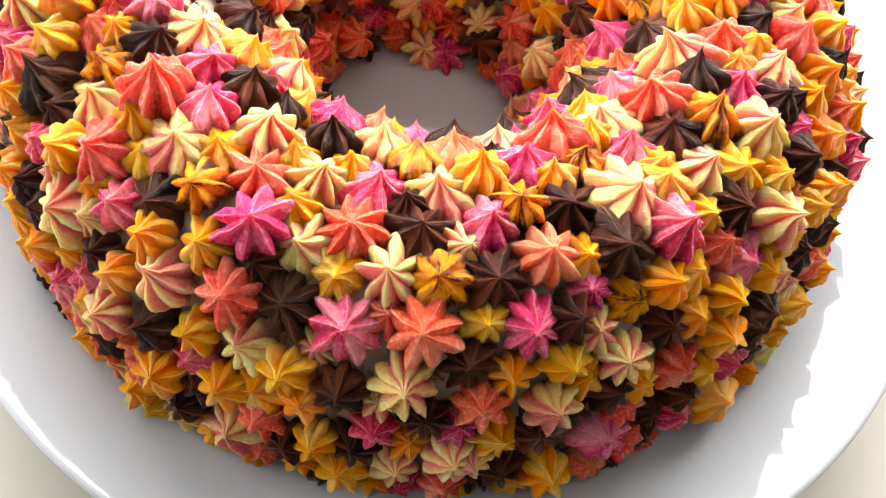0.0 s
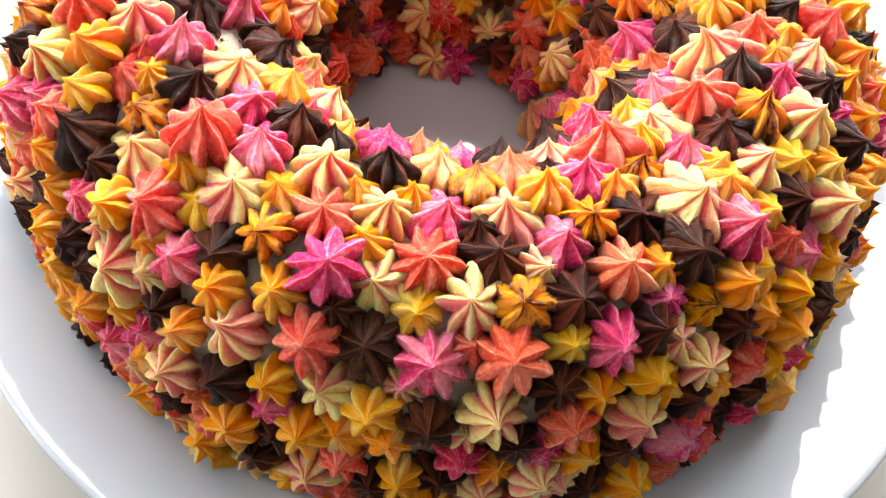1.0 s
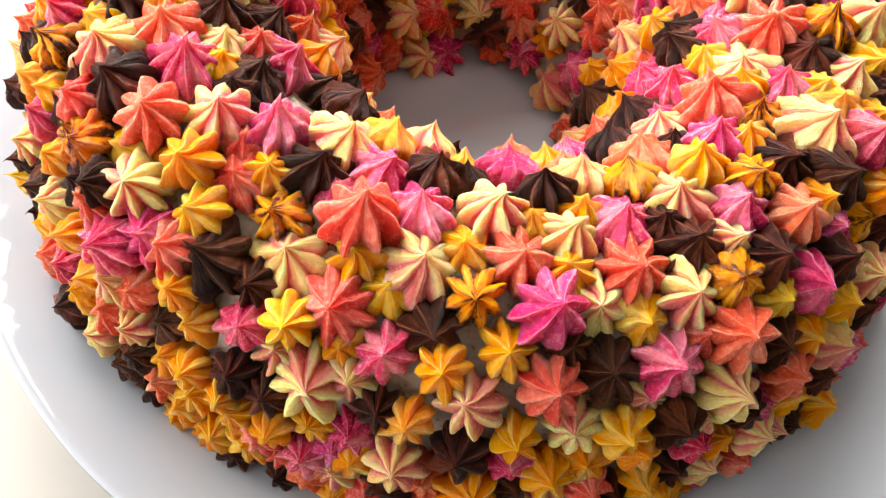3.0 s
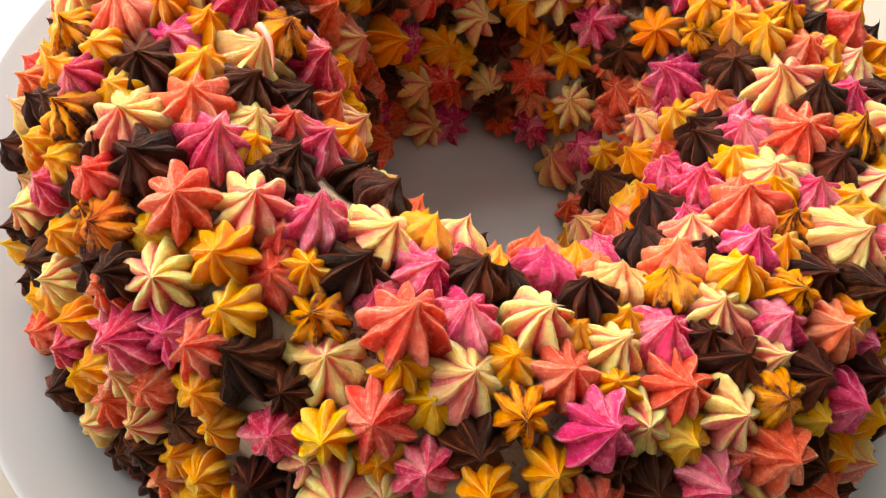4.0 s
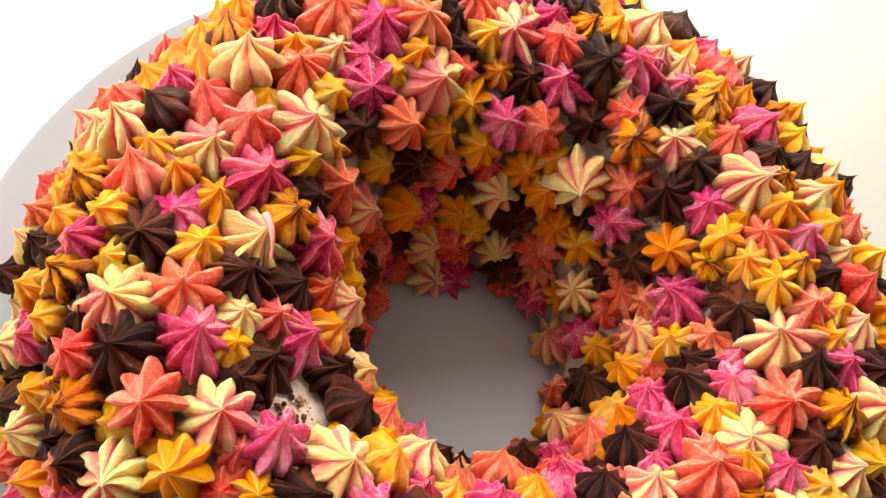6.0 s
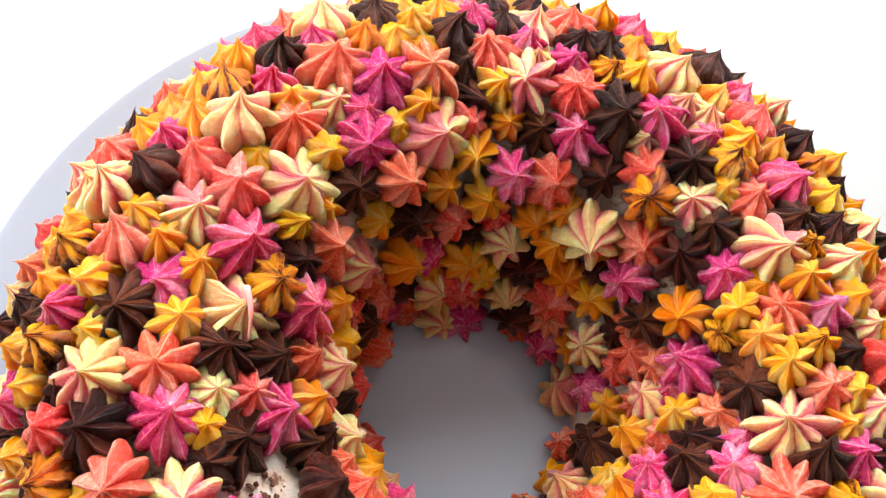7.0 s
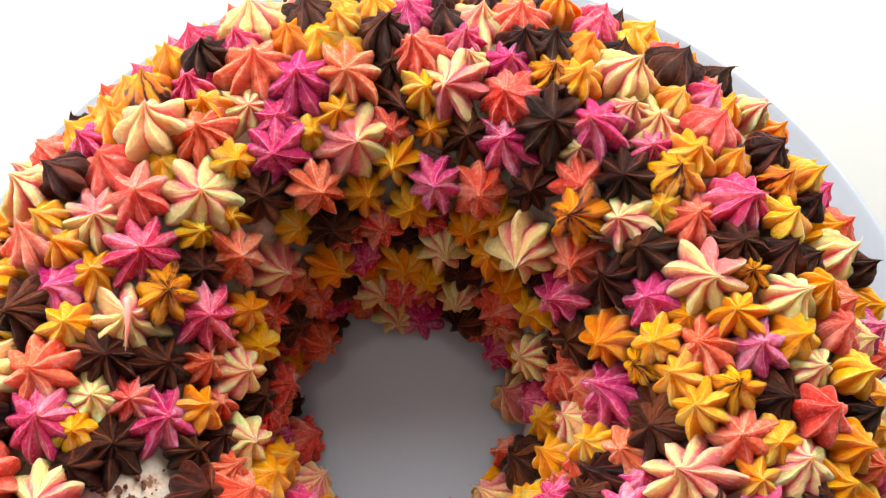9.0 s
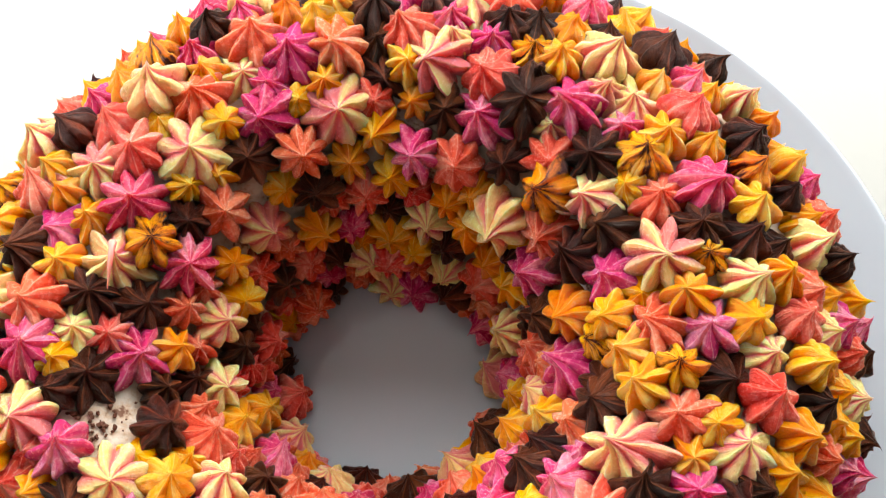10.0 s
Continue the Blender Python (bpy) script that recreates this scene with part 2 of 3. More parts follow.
# The line on which the stars' tips lie, radius and height, from the foot of the hole over the top to the outer foot.
PROFILE = [(0.0268, -0.027), (0.0278, -0.013), (0.0318, 0.001), (0.0368, 0.016), (0.043, 0.031), (0.05, 0.043), (0.0585, 0.0515), (0.0685, 0.0573), (0.0795, 0.0605), (0.0905, 0.0608), (0.101, 0.0582), (0.111, 0.0525), (0.119, 0.045), (0.1255, 0.0345), (0.1308, 0.0215), (0.134, 0.008), (0.135, -0.004), (0.1345, -0.015), (0.133, -0.0265)]
STEPS = [0.0]
for (a, b), (c, d) in zip(PROFILE, PROFILE[1:]):
    STEPS.append(STEPS[-1] + math.hypot(c - a, d - b))


def on_profile(s):
    """Radius, height and outward normal of the ring's skin at s metres along its profile."""
    at = lambda s: (np.interp(s, STEPS, [p[0] for p in PROFILE]), np.interp(s, STEPS, [p[1] for p in PROFILE]))
    (r, h), (r0, h0), (r1, h1) = at(s), at(max(s - 0.008, 0)), at(min(s + 0.008, STEPS[-1]))
    t = Vector((r1 - r0, h1 - h0)).normalized()
    return r, h, -t.y, t.x


def swell(az, s):
    """How far the skin lies off the turned shape: the ring bulges on one side, and the hole lies off its middle."""
    a = radians(az)
    bulge = 0.005 * max(0.0, math.cos(a - 0.45)) ** 3 * min(1.0, max(0.0, (s - 0.142) / 0.025))
    far = 0.0017 * min(1.0, max(0.0, (math.sin(a) + 0.6) / 0.4)) * min(1.0, max(0.0, (s - 0.120) / 0.020))
    return bulge + far - (0.002 * math.sin(a) - 0.0045 * math.cos(a)) * min(1.0, max(0.0, (0.045 - s) / 0.03))


def on_cake(az, s):
    """Place and outward normal at az degrees round the ring and s metres along its profile."""
    r, h, nr, nh = on_profile(s)
    a, d = radians(az), swell(az, s)
    return Vector(((r + d * nr) * math.cos(a), (r + d * nr) * math.sin(a), h + d * nh)), Vector((nr * math.cos(a), nr * math.sin(a), nh))


# The sponge with its thin coat, under the stars.
LOW, ROUND, DEEP = -0.0212, 144, 0.0122
bm = bmesh.new()
lines = []
for k in range(ROUND):
    az = 360 * k / ROUND
    line = []
    for s in STEPS[1:-1]:
        place, n = on_cake(az, s)
        place = place - n * (DEEP + 0.0007 * noise.noise(place * 60))
        line.append(Vector((place.x, place.y, max(place.z, LOW + 0.002))))
    line = [Vector((line[0].x, line[0].y, LOW))] + line + [Vector((line[-1].x, line[-1].y, LOW))]
    lines.append([bm.verts.new(v) for v in line])
for k in range(ROUND):
    one, two = lines[k], lines[(k + 1) % ROUND]
    for j in range(len(one)):
        i = (j + 1) % len(one)
        bm.faces.new((one[j], one[i], two[i], two[j])).smooth = True
bmesh.ops.recalc_face_normals(bm, faces=bm.faces)
part("cake_body", bm, CRUMB, cake, "pale thin crumb coat that shows between the stars")


def star_mesh(name, seed, lobes, material, height=1.2, fat=0.5, ragged=0.0, drawn=0.0):
    """A star of frosting, piped from a nozzle with that many teeth: radius 1, round petals at the foot that narrow to sharp ridges towards
    a tip; fat makes the petals broad, with narrow grooves between them, drawn pulls the tip aside."""
    rnd = random.Random(seed)
    line = [(0.62, -0.52), (0.83, -0.34), (0.955, -0.16), (1.01, 0.0), (1.025, 0.14), (1.005, 0.26), (0.95, 0.365), (0.865, 0.455), (0.755, 0.53), (0.635, 0.59), (0.515, 0.65),
            (0.40, 0.71), (0.295, 0.78), (0.205, 0.86), (0.135, 0.945), (0.08, 1.03), (0.035, 1.10)]
    per = 12
    seg = lobes * per
    reach = [1 + rnd.uniform(-0.17, 0.14) for _ in range(lobes)]
    rise = [rnd.uniform(-0.06, 0.08) for _ in range(lobes)]
    shift = [rnd.uniform(-0.19, 0.19) for _ in range(lobes)]
    thin = 1 - fat
    depth = 0.26 + 0.15 * thin
    across = lambda k: k / per - 0.05 * math.sin(4 * math.pi * k / per)  # closer together on the ridges and in the hollows
    twist, lean, lean_to = rnd.uniform(-0.4, 0.4), rnd.uniform(0.02, 0.18) + drawn, rnd.uniform(0, 2 * math.pi)
    oval, oval_to = rnd.uniform(0.0, 0.08), rnd.uniform(0, math.pi)
    verts, us, vs = [], [], []
    for i, (r, z) in enumerate(line):
        v = i / len(line)
        fold = min(1.0, max(0.0, (v - 0.02) / 0.30)) * (0.72 + 0.28 * thin)
        for k in range(seg):
            u = across(k)  # whole numbers: ridges
            lobe, off = int(u + 0.5) % lobes, (u + 0.5) % 1 - 0.5
            bow, roof = max(0.0, math.cos(math.pi * off)) ** (0.6 + 0.9 * thin), 1 - 2 * math.sqrt(off * off + 0.0009) + 0.06  # a round petal, a folded ridge
            c = bow + (roof - bow) * fold  # 1 on the ridge, 0 in the hollow
            mix = max(0.0, c) ** 1.3
            cut = depth * (0.78 + 0.42 * math.sin(math.pi * min(v * 1.1, 1)))
            f = 1 - cut * (1 - c)
            rr = r * f * (1 + (reach[lobe] - 1) * mix * (1 - v))
            a = 2 * math.pi * (u + shift[lobe] * mix * (1 - v)) / lobes + twist * v
            rr *= 1 + oval * math.cos(2 * (a - oval_to))
            x, y = rr * math.cos(a), rr * math.sin(a)
            zz = z * height / 1.2 + rise[lobe] * mix * math.sin(math.pi * min(1, v * 1.2))
            if ragged:
                zz += ragged * noise.noise((x * 4 + seed, y * 4, zz * 4)) * (1 - v)
                q = 0.35 * ragged * noise.noise((x * 9 + seed, y * 9 + 4, zz * 9)) * (1 - v)
                x, y = x * (1 + q), y * (1 + q)
            p = lean * v ** 2 + drawn * max(0.0, v - 0.75) * 3
            wob = 0.05 * noise.noise((x * 2.2 + seed * 3.1, y * 2.2, zz * 2.2)) + 0.022 * noise.noise((x * 6.5, y * 6.5 + seed, zz * 6.5))
            verts.append((x + p * math.cos(lean_to) + wob, y + p * math.sin(lean_to) - wob, zz + wob))
    top = len(verts)
    p = 1.15 * lean + 1.3 * drawn
    verts.append((p * math.cos(lean_to), p * math.sin(lean_to), 1.2 * height / 1.2))
    faces, loops = [], []
    n = len(line)
    for i in range(n - 1):
        for k in range(seg):
            j = (k + 1) % seg
            faces.append((i * seg + k, i * seg + j, (i + 1) * seg + j, (i + 1) * seg + k))
            loops += [(across(k), i / n), (across(k + 1), i / n), (across(k + 1), (i + 1) / n), (across(k), (i + 1) / n)]
    for k in range(seg):
        faces.append(((n - 1) * seg + k, (n - 1) * seg + (k + 1) % seg, top))
        loops += [(across(k), (n - 1) / n), (across(k + 1), (n - 1) / n), (across(k + 0.5), 1.0)]
    mesh = bpy.data.meshes.new(name)
    mesh.from_pydata(verts, [], faces)
    layer = mesh.uv_layers.new(name="UVMap")
    layer.data.foreach_set("uv", [c for uv in loops for c in uv])
    mesh.polygons.foreach_set("use_smooth", [True] * len(faces))
    mesh.materials.append(material)
    return mesh


NAMES = {"c": "chocolate_star", "p": "pink_star", "r": "coral_star", "y": "yellow_star", "w": "cream_star", "b": "streaked_star"}
LABELS = {"c": "dark chocolate-brown frosting star", "p": "bright pink frosting star", "r": "coral-red frosting star", "y": "golden yellow frosting star",
          "w": "cream frosting star with pink streaks", "b": "yellow frosting star with brown smears"}
SHAPES = {}
for n, kind in enumerate("cprywb"):
    plump = {"y": 0.15, "b": 0.15, "w": -0.2, "c": -0.1}.get(kind, 0.0)
    SHAPES[kind] = [star_mesh(NAMES[kind], 17 * n + k, (8, 8, 9, 8, 7, 8, 8, 9)[k] if kind != "y" else (8, 7, 8, 7, 8, 7, 8, 8)[k], FROST[kind],
                              height=(1.08, 0.98, 1.13, 1.02, 1.1, 0.94, 1.18, 1.05)[k], fat=max(0.0, plump + (0.3, 0.6, 0.4, 0.05, 0.25, 0.8, 0.1, 0.5)[k]),
                              ragged=0.26 if kind == "b" else 0.12, drawn=(0, 0, 0.10, 0, 0.04, 0, 0.15, 0)[k]) for k in range(8)]
pick = random.Random(11)
PLACES, MADE = [], []
# Places where the coat lies bare: degrees round the ring, metres along the profile, radius.
BARE = [(-162.5, 0.0985, 0.0112), (-143.5, 0.1290, 0.006), (-16.8, 0.1020, 0.005)]


def star(kind, az, s, off, size):
    """One frosting star: its kind, degrees round the ring, metres along the profile and proud of it, and diameter."""
    tip, n = on_cake(az, s)
    tip = tip + n * off
    n = (n + Vector((0, 0, 0.85 * (1 - n.z)))).normalized()  # piped from above: the steeper the side, the more the star looks up
    r = size / 2
    PLACES.append(tip)
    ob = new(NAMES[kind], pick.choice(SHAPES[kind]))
    ob.parent = cake
    tagged(ob, LABELS[kind])
    tilt = Euler((pick.uniform(-0.14, 0.14), pick.uniform(-0.14, 0.14), 0)).to_matrix()
    turn = tilt @ n.to_track_quat("Z", "Y").to_matrix()
    deep = 0.98 * r + max(0.0, 0.0080 - r) * 0.6 + 0.4 * max(0.0, off - 0.001)
    tall = deep / (0.98 * r)
    ob.matrix_basis = Matrix.Translation(tip - n * deep) @ turn.to_4x4() @ Matrix.Rotation(pick.uniform(0, 6.283), 4, "Z") @ Matrix.Diagonal((r, r, r * tall * pick.uniform(0.97, 1.03), 1))
    MADE.append((az, s, ob))
    return ob


# The stars in bands of the ring: kind, degrees round it, millimetres along the profile, millimetres proud of it, diameter in millimetres.
for kind, az, s, off, size in [
    ("y", -179.6, 164.9, -0.9, 11.0), ("y", -179.6, 75.0, -0.2, 12.9), ("r", -179.1, 204.9, 0.0, 12.3), ("c", -179.1, 134.8, 2.3, 17.2), ("p", -178.3, 118.7, 0.2, 18.5),
    ("p", -177.9, 85.6, -1.4, 20.5), ("b", -177.4, 151.4, 0.0, 15.2), ("w", -176.9, 173.5, -0.2, 12.0), ("r", -176.4, 194.6, 0.3, 10.7), ("b", -175.2, 148.8, 2.4, 14.8),
    ("c", -173.1, 100.4, -2.3, 19.9), ("c", -172.9, 158.2, 0.0, 13.9), ("p", -171.9, 184.7, 0.3, 10.9), ("c", -171.9, 206.6, 0.0, 12.3), ("r", -171.9, 18.3, 4.0, 15.6),
    ("r", -171.9, 132.0, 4.0, 17.6), ("y", -171.3, 172.2, 0.0, 10.4), ("w", -170.8, 57.6, 0.3, 16.7), ("c", -170.5, 214.0, 0.0, 12.3), ("c", -170.3, 197.5, 2.8, 12.1),
    ("r", -169.6, 156.6, 1.8, 12.1), ("c", -169.5, 150.5, 4.0, 13.2), ("y", -168.9, 188.0, -1.4, 13.2), ("w", -167.0, 119.0, 1.1, 19.4),
]:
    star(kind, az, s / 1000, off / 1000, size / 1000)
for kind, az, s, off, size in [
    ("y", -166.8, 176.6, 0.0, 10.4), ("p", -166.8, 163.2, -0.3, 16.3), ("w", -166.1, 145.1, 3.0, 16.7), ("y", -165.3, 132.9, -2.5, 15.2), ("w", -165.0, 197.1, 0.2, 11.9),
    ("p", -164.4, 158.9, 3.4, 15.7), ("w", -163.5, 171.3, 0.0, 12.6), ("y", -162.9, 131.7, 2.5, 14.8), ("y", -161.9, 41.9, -0.0, 12.9), ("p", -161.3, 151.4, 0.7, 16.0),
    ("r", -160.3, 167.5, -0.7, 12.8), ("w", -159.6, 181.5, -1.7, 12.5), ("p", -159.0, 109.1, 0.6, 16.5), ("c", -158.4, 82.1, 1.6, 15.8), ("c", -158.2, 186.3, 0.0, 12.4),
    ("r", -157.8, 149.4, 1.3, 14.5), ("r", -157.7, 127.5, -3.0, 16.6), ("y", -157.3, 138.8, 0.7, 13.7), ("y", -156.5, 159.5, -2.0, 11.5), ("y", -156.0, 53.7, 0.0, 16.1),
    ("r", -155.9, 194.9, -2.4, 12.8), ("y", -154.9, 156.8, 1.5, 11.4), ("y", -154.7, 119.5, -2.3, 12.1), ("c", -153.2, 145.8, -0.4, 19.0),
]:
    star(kind, az, s / 1000, off / 1000, size / 1000)
for kind, az, s, off, size in [
    ("r", -153.1, 68.1, 0.0, 20.7), ("y", -152.3, 163.8, -1.7, 11.7), ("y", -151.2, 177.2, 0.0, 10.4), ("y", -150.9, 189.5, -2.6, 12.5), ("w", -150.8, 99.0, 2.0, 19.3),
    ("c", -150.2, 111.4, -0.9, 17.7), ("b", -149.6, 128.1, -2.8, 14.1), ("w", -149.4, 24.0, 0.0, 16.2), ("y", -147.9, 201.7, -1.3, 12.9), ("y", -147.0, 178.9, 0.0, 10.4),
    ("p", -146.9, 156.7, -0.7, 13.5), ("c", -146.4, 170.5, 0.0, 12.3), ("w", -146.0, 137.2, -2.8, 20.3), ("y", -145.6, 190.9, -4.0, 14.0), ("y", -145.2, 182.8, 0.0, 10.5),
    ("y", -144.3, 86.6, 0.9, 14.9), ("r", -142.4, 189.2, -1.5, 12.2), ("c", -142.1, 171.1, 0.0, 12.3), ("y", -142.1, 149.1, 1.7, 12.8), ("p", -141.2, 101.6, -0.3, 16.0),
    ("y", -141.0, 181.7, 0.0, 10.4), ("r", -140.3, 198.4, -4.0, 11.0), ("p", -140.3, 45.5, 0.0, 16.1), ("r", -139.4, 119.6, 3.7, 18.8),
]:
    star(kind, az, s / 1000, off / 1000, size / 1000)
for kind, az, s, off, size in [
    ("w", -138.9, 162.2, 0.4, 19.8), ("r", -138.0, 141.8, -0.1, 17.5), ("w", -137.8, 73.8, 1.1, 16.3), ("y", -137.7, 128.8, -1.0, 13.9), ("y", -137.0, 177.7, -3.4, 11.1),
    ("p", -134.4, 184.4, -4.0, 12.8), ("c", -133.0, 59.2, 0.0, 13.8), ("p", -132.8, 177.3, -4.0, 12.4), ("c", -132.2, 96.8, 1.5, 16.1), ("y", -132.0, 184.1, -2.1, 12.0),
    ("p", -131.9, 111.0, 0.2, 17.1), ("p", -131.2, 149.2, -1.3, 14.7), ("c", -130.5, 163.4, 0.0, 12.3), ("w", -129.8, 126.1, 0.1, 19.1), ("y", -128.0, 218.6, 0.0, 10.4),
    ("w", -127.5, 178.7, 1.4, 14.2), ("y", -127.2, 164.2, 0.4, 12.7), ("c", -126.9, 140.1, -1.4, 16.2), ("y", -124.6, 149.0, 0.7, 13.8), ("y", -124.4, 118.7, -2.2, 12.7),
    ("y", -123.4, 203.6, 0.3, 13.1), ("b", -122.4, 130.9, 0.1, 13.9), ("y", -121.7, 212.3, 0.0, 11.6), ("w", -121.3, 105.7, 0.4, 17.6),
]:
    star(kind, az, s / 1000, off / 1000, size / 1000)
for kind, az, s, off, size in [
    ("c", -121.1, 172.1, -0.2, 16.0), ("w", -120.8, 156.9, 0.8, 16.8), ("y", -119.7, 186.7, 0.7, 16.0), ("w", -119.7, 29.5, 0.0, 16.2), ("y", -118.0, 143.4, -0.7, 13.6),
    ("c", -116.8, 197.4, -0.9, 12.5), ("r", -116.7, 119.5, -1.1, 17.3), ("p", -115.7, 176.6, -2.3, 12.0), ("y", -115.7, 166.1, -0.6, 12.4), ("p", -115.6, 79.2, 0.8, 16.6),
    ("y", -114.6, 107.9, -2.8, 11.9), ("p", -113.3, 132.9, 2.5, 18.0), ("r", -112.9, 151.5, 1.1, 16.4), ("y", -111.8, 179.8, -1.1, 14.8), ("w", -110.7, 198.2, -1.4, 17.3),
    ("r", -110.4, 57.6, 4.0, 15.0), ("c", -110.4, 95.9, -0.3, 14.0), ("c", -109.7, 15.6, 0.0, 15.2), ("w", -109.3, 164.5, -1.5, 15.2), ("w", -109.1, 111.4, -2.4, 15.1),
    ("y", -109.1, 122.3, -4.0, 14.1), ("y", -107.4, 178.3, -2.8, 13.7), ("r", -106.9, 185.6, -0.8, 13.0), ("w", -106.5, 133.3, -3.8, 16.6),
]:
    star(kind, az, s / 1000, off / 1000, size / 1000)
for kind, az, s, off, size in [
    ("c", -106.4, 148.9, -0.8, 17.0), ("y", -105.6, 103.0, -3.0, 11.9), ("y", -104.3, 165.0, 1.4, 14.0), ("c", -103.8, 192.6, 0.0, 12.3), ("y", -102.2, 172.7, 0.4, 12.9),
    ("y", -101.9, 67.6, 0.1, 14.0), ("y", -101.1, 137.3, -3.1, 13.7), ("w", -101.1, 89.7, -0.0, 16.9), ("y", -100.6, 189.0, -0.4, 11.6), ("r", -100.5, 124.2, -2.4, 17.8),
    ("p", -99.2, 108.7, -2.6, 19.2), ("p", -98.7, 150.8, 0.1, 18.0), ("c", -98.3, 165.9, 2.0, 13.6), ("y", -97.3, 198.6, 0.0, 14.8), ("p", -95.1, 67.6, 1.1, 11.3),
    ("p", -94.3, 180.8, -2.4, 12.9), ("w", -94.3, 135.5, -1.0, 17.1), ("b", -93.6, 97.5, 0.1, 14.5), ("w", -91.7, 195.8, -1.2, 13.6), ("w", -91.5, 162.3, 1.7, 16.8),
    ("c", -91.3, 122.7, -1.2, 18.1), ("y", -90.3, 186.2, -2.8, 12.1), ("r", -89.7, 148.0, 3.4, 17.3), ("c", -88.8, 173.4, 0.0, 12.3),
]:
    star(kind, az, s / 1000, off / 1000, size / 1000)
for kind, az, s, off, size in [
    ("w", -88.3, 108.6, -1.0, 19.9), ("b", -88.2, 135.4, 0.5, 15.3), ("r", -86.0, 202.0, 0.0, 12.3), ("w", -85.8, 187.7, 0.8, 14.2), ("r", -85.6, 87.3, -0.3, 18.3),
    ("p", -85.1, 57.1, 0.0, 13.8), ("c", -84.4, 156.4, 0.0, 13.7), ("c", -84.2, 73.6, 0.6, 16.3), ("w", -83.7, 189.4, -0.8, 15.3), ("r", -82.8, 167.0, 1.3, 14.7),
    ("y", -82.5, 145.9, -1.8, 12.1), ("y", -81.6, 103.3, 1.6, 14.1), ("c", -81.5, 134.8, 0.0, 16.3), ("p", -81.1, 119.5, -1.1, 15.9), ("y", -80.6, 182.3, -1.8, 13.9),
    ("c", -80.0, 194.1, 0.0, 13.2), ("c", -79.8, 27.5, 0.0, 16.2), ("y", -79.7, 160.3, -0.8, 12.2), ("p", -77.1, 147.5, 0.4, 15.6), ("c", -76.4, 180.0, 0.0, 12.3),
    ("b", -76.2, 114.9, 0.4, 13.9), ("w", -75.0, 171.0, 1.5, 15.3), ("y", -74.6, 196.4, 3.2, 14.5), ("r", -74.0, 130.9, -0.5, 16.5),
]:
    star(kind, az, s / 1000, off / 1000, size / 1000)
for kind, az, s, off, size in [
    ("y", -73.6, 205.5, 0.0, 12.4), ("w", -73.2, 80.8, 0.0, 19.3), ("y", -73.2, 158.9, 0.1, 12.8), ("c", -72.5, 148.0, 0.2, 14.4), ("p", -72.2, 98.0, -0.8, 17.1),
    ("y", -68.9, 132.9, -2.7, 12.9), ("r", -68.7, 203.5, 0.0, 12.5), ("c", -68.5, 116.4, -2.4, 16.9), ("p", -67.7, 190.8, -0.4, 16.1), ("c", -67.6, 172.0, -0.8, 13.2),
    ("w", -66.0, 162.3, 0.5, 14.8), ("r", -64.8, 196.3, 0.0, 12.3), ("y", -63.8, 173.4, -2.2, 13.6), ("b", -63.7, 147.2, -3.5, 14.2), ("c", -63.5, 132.3, 0.0, 17.2),
    ("c", -62.8, 65.0, 2.0, 18.1), ("r", -61.7, 91.0, 2.2, 22.7), ("b", -61.3, 102.1, -2.9, 15.0), ("r", -59.7, 45.9, 0.0, 16.2), ("c", -59.5, 159.5, -2.4, 13.9),
    ("y", -59.1, 146.6, -0.1, 12.5), ("w", -58.6, 119.5, 1.2, 23.4), ("r", -58.1, 175.1, -1.3, 14.1), ("r", -58.0, 88.0, -0.6, 18.4),
]:
    star(kind, az, s / 1000, off / 1000, size / 1000)
for kind, az, s, off, size in [
    ("p", -57.5, 194.4, -0.7, 11.7), ("c", -57.4, 184.3, 0.0, 12.3), ("y", -55.6, 159.9, -1.6, 11.9), ("p", -55.4, 134.7, 1.5, 16.5), ("y", -54.9, 96.1, -0.5, 12.5),
    ("y", -54.7, 179.6, 0.0, 10.4), ("y", -54.6, 148.6, -1.9, 12.4), ("p", -53.4, 73.1, 1.3, 17.9), ("w", -52.3, 30.8, -0.3, 16.3), ("y", -52.1, 168.9, 1.3, 13.9),
    ("y", -51.8, 121.9, -1.3, 15.2), ("p", -51.5, 106.4, -2.0, 17.6), ("y", -50.9, 198.8, 3.0, 16.3), ("p", -50.6, 183.2, 0.0, 11.8), ("y", -50.6, 116.3, -2.2, 12.8),
    ("y", -50.3, 159.9, -0.0, 12.3), ("w", -49.8, 93.7, 1.8, 20.2), ("y", -49.1, 135.7, -2.6, 11.8), ("b", -48.4, 207.1, 0.0, 13.8), ("y", -48.4, 54.2, -0.0, 18.2),
    ("c", -47.6, 177.4, 0.0, 12.3), ("p", -46.4, 154.4, -2.6, 16.6), ("y", -45.6, 82.4, 0.0, 15.5), ("y", -45.5, 45.5, 0.0, 15.0),
]:
    star(kind, az, s / 1000, off / 1000, size / 1000)
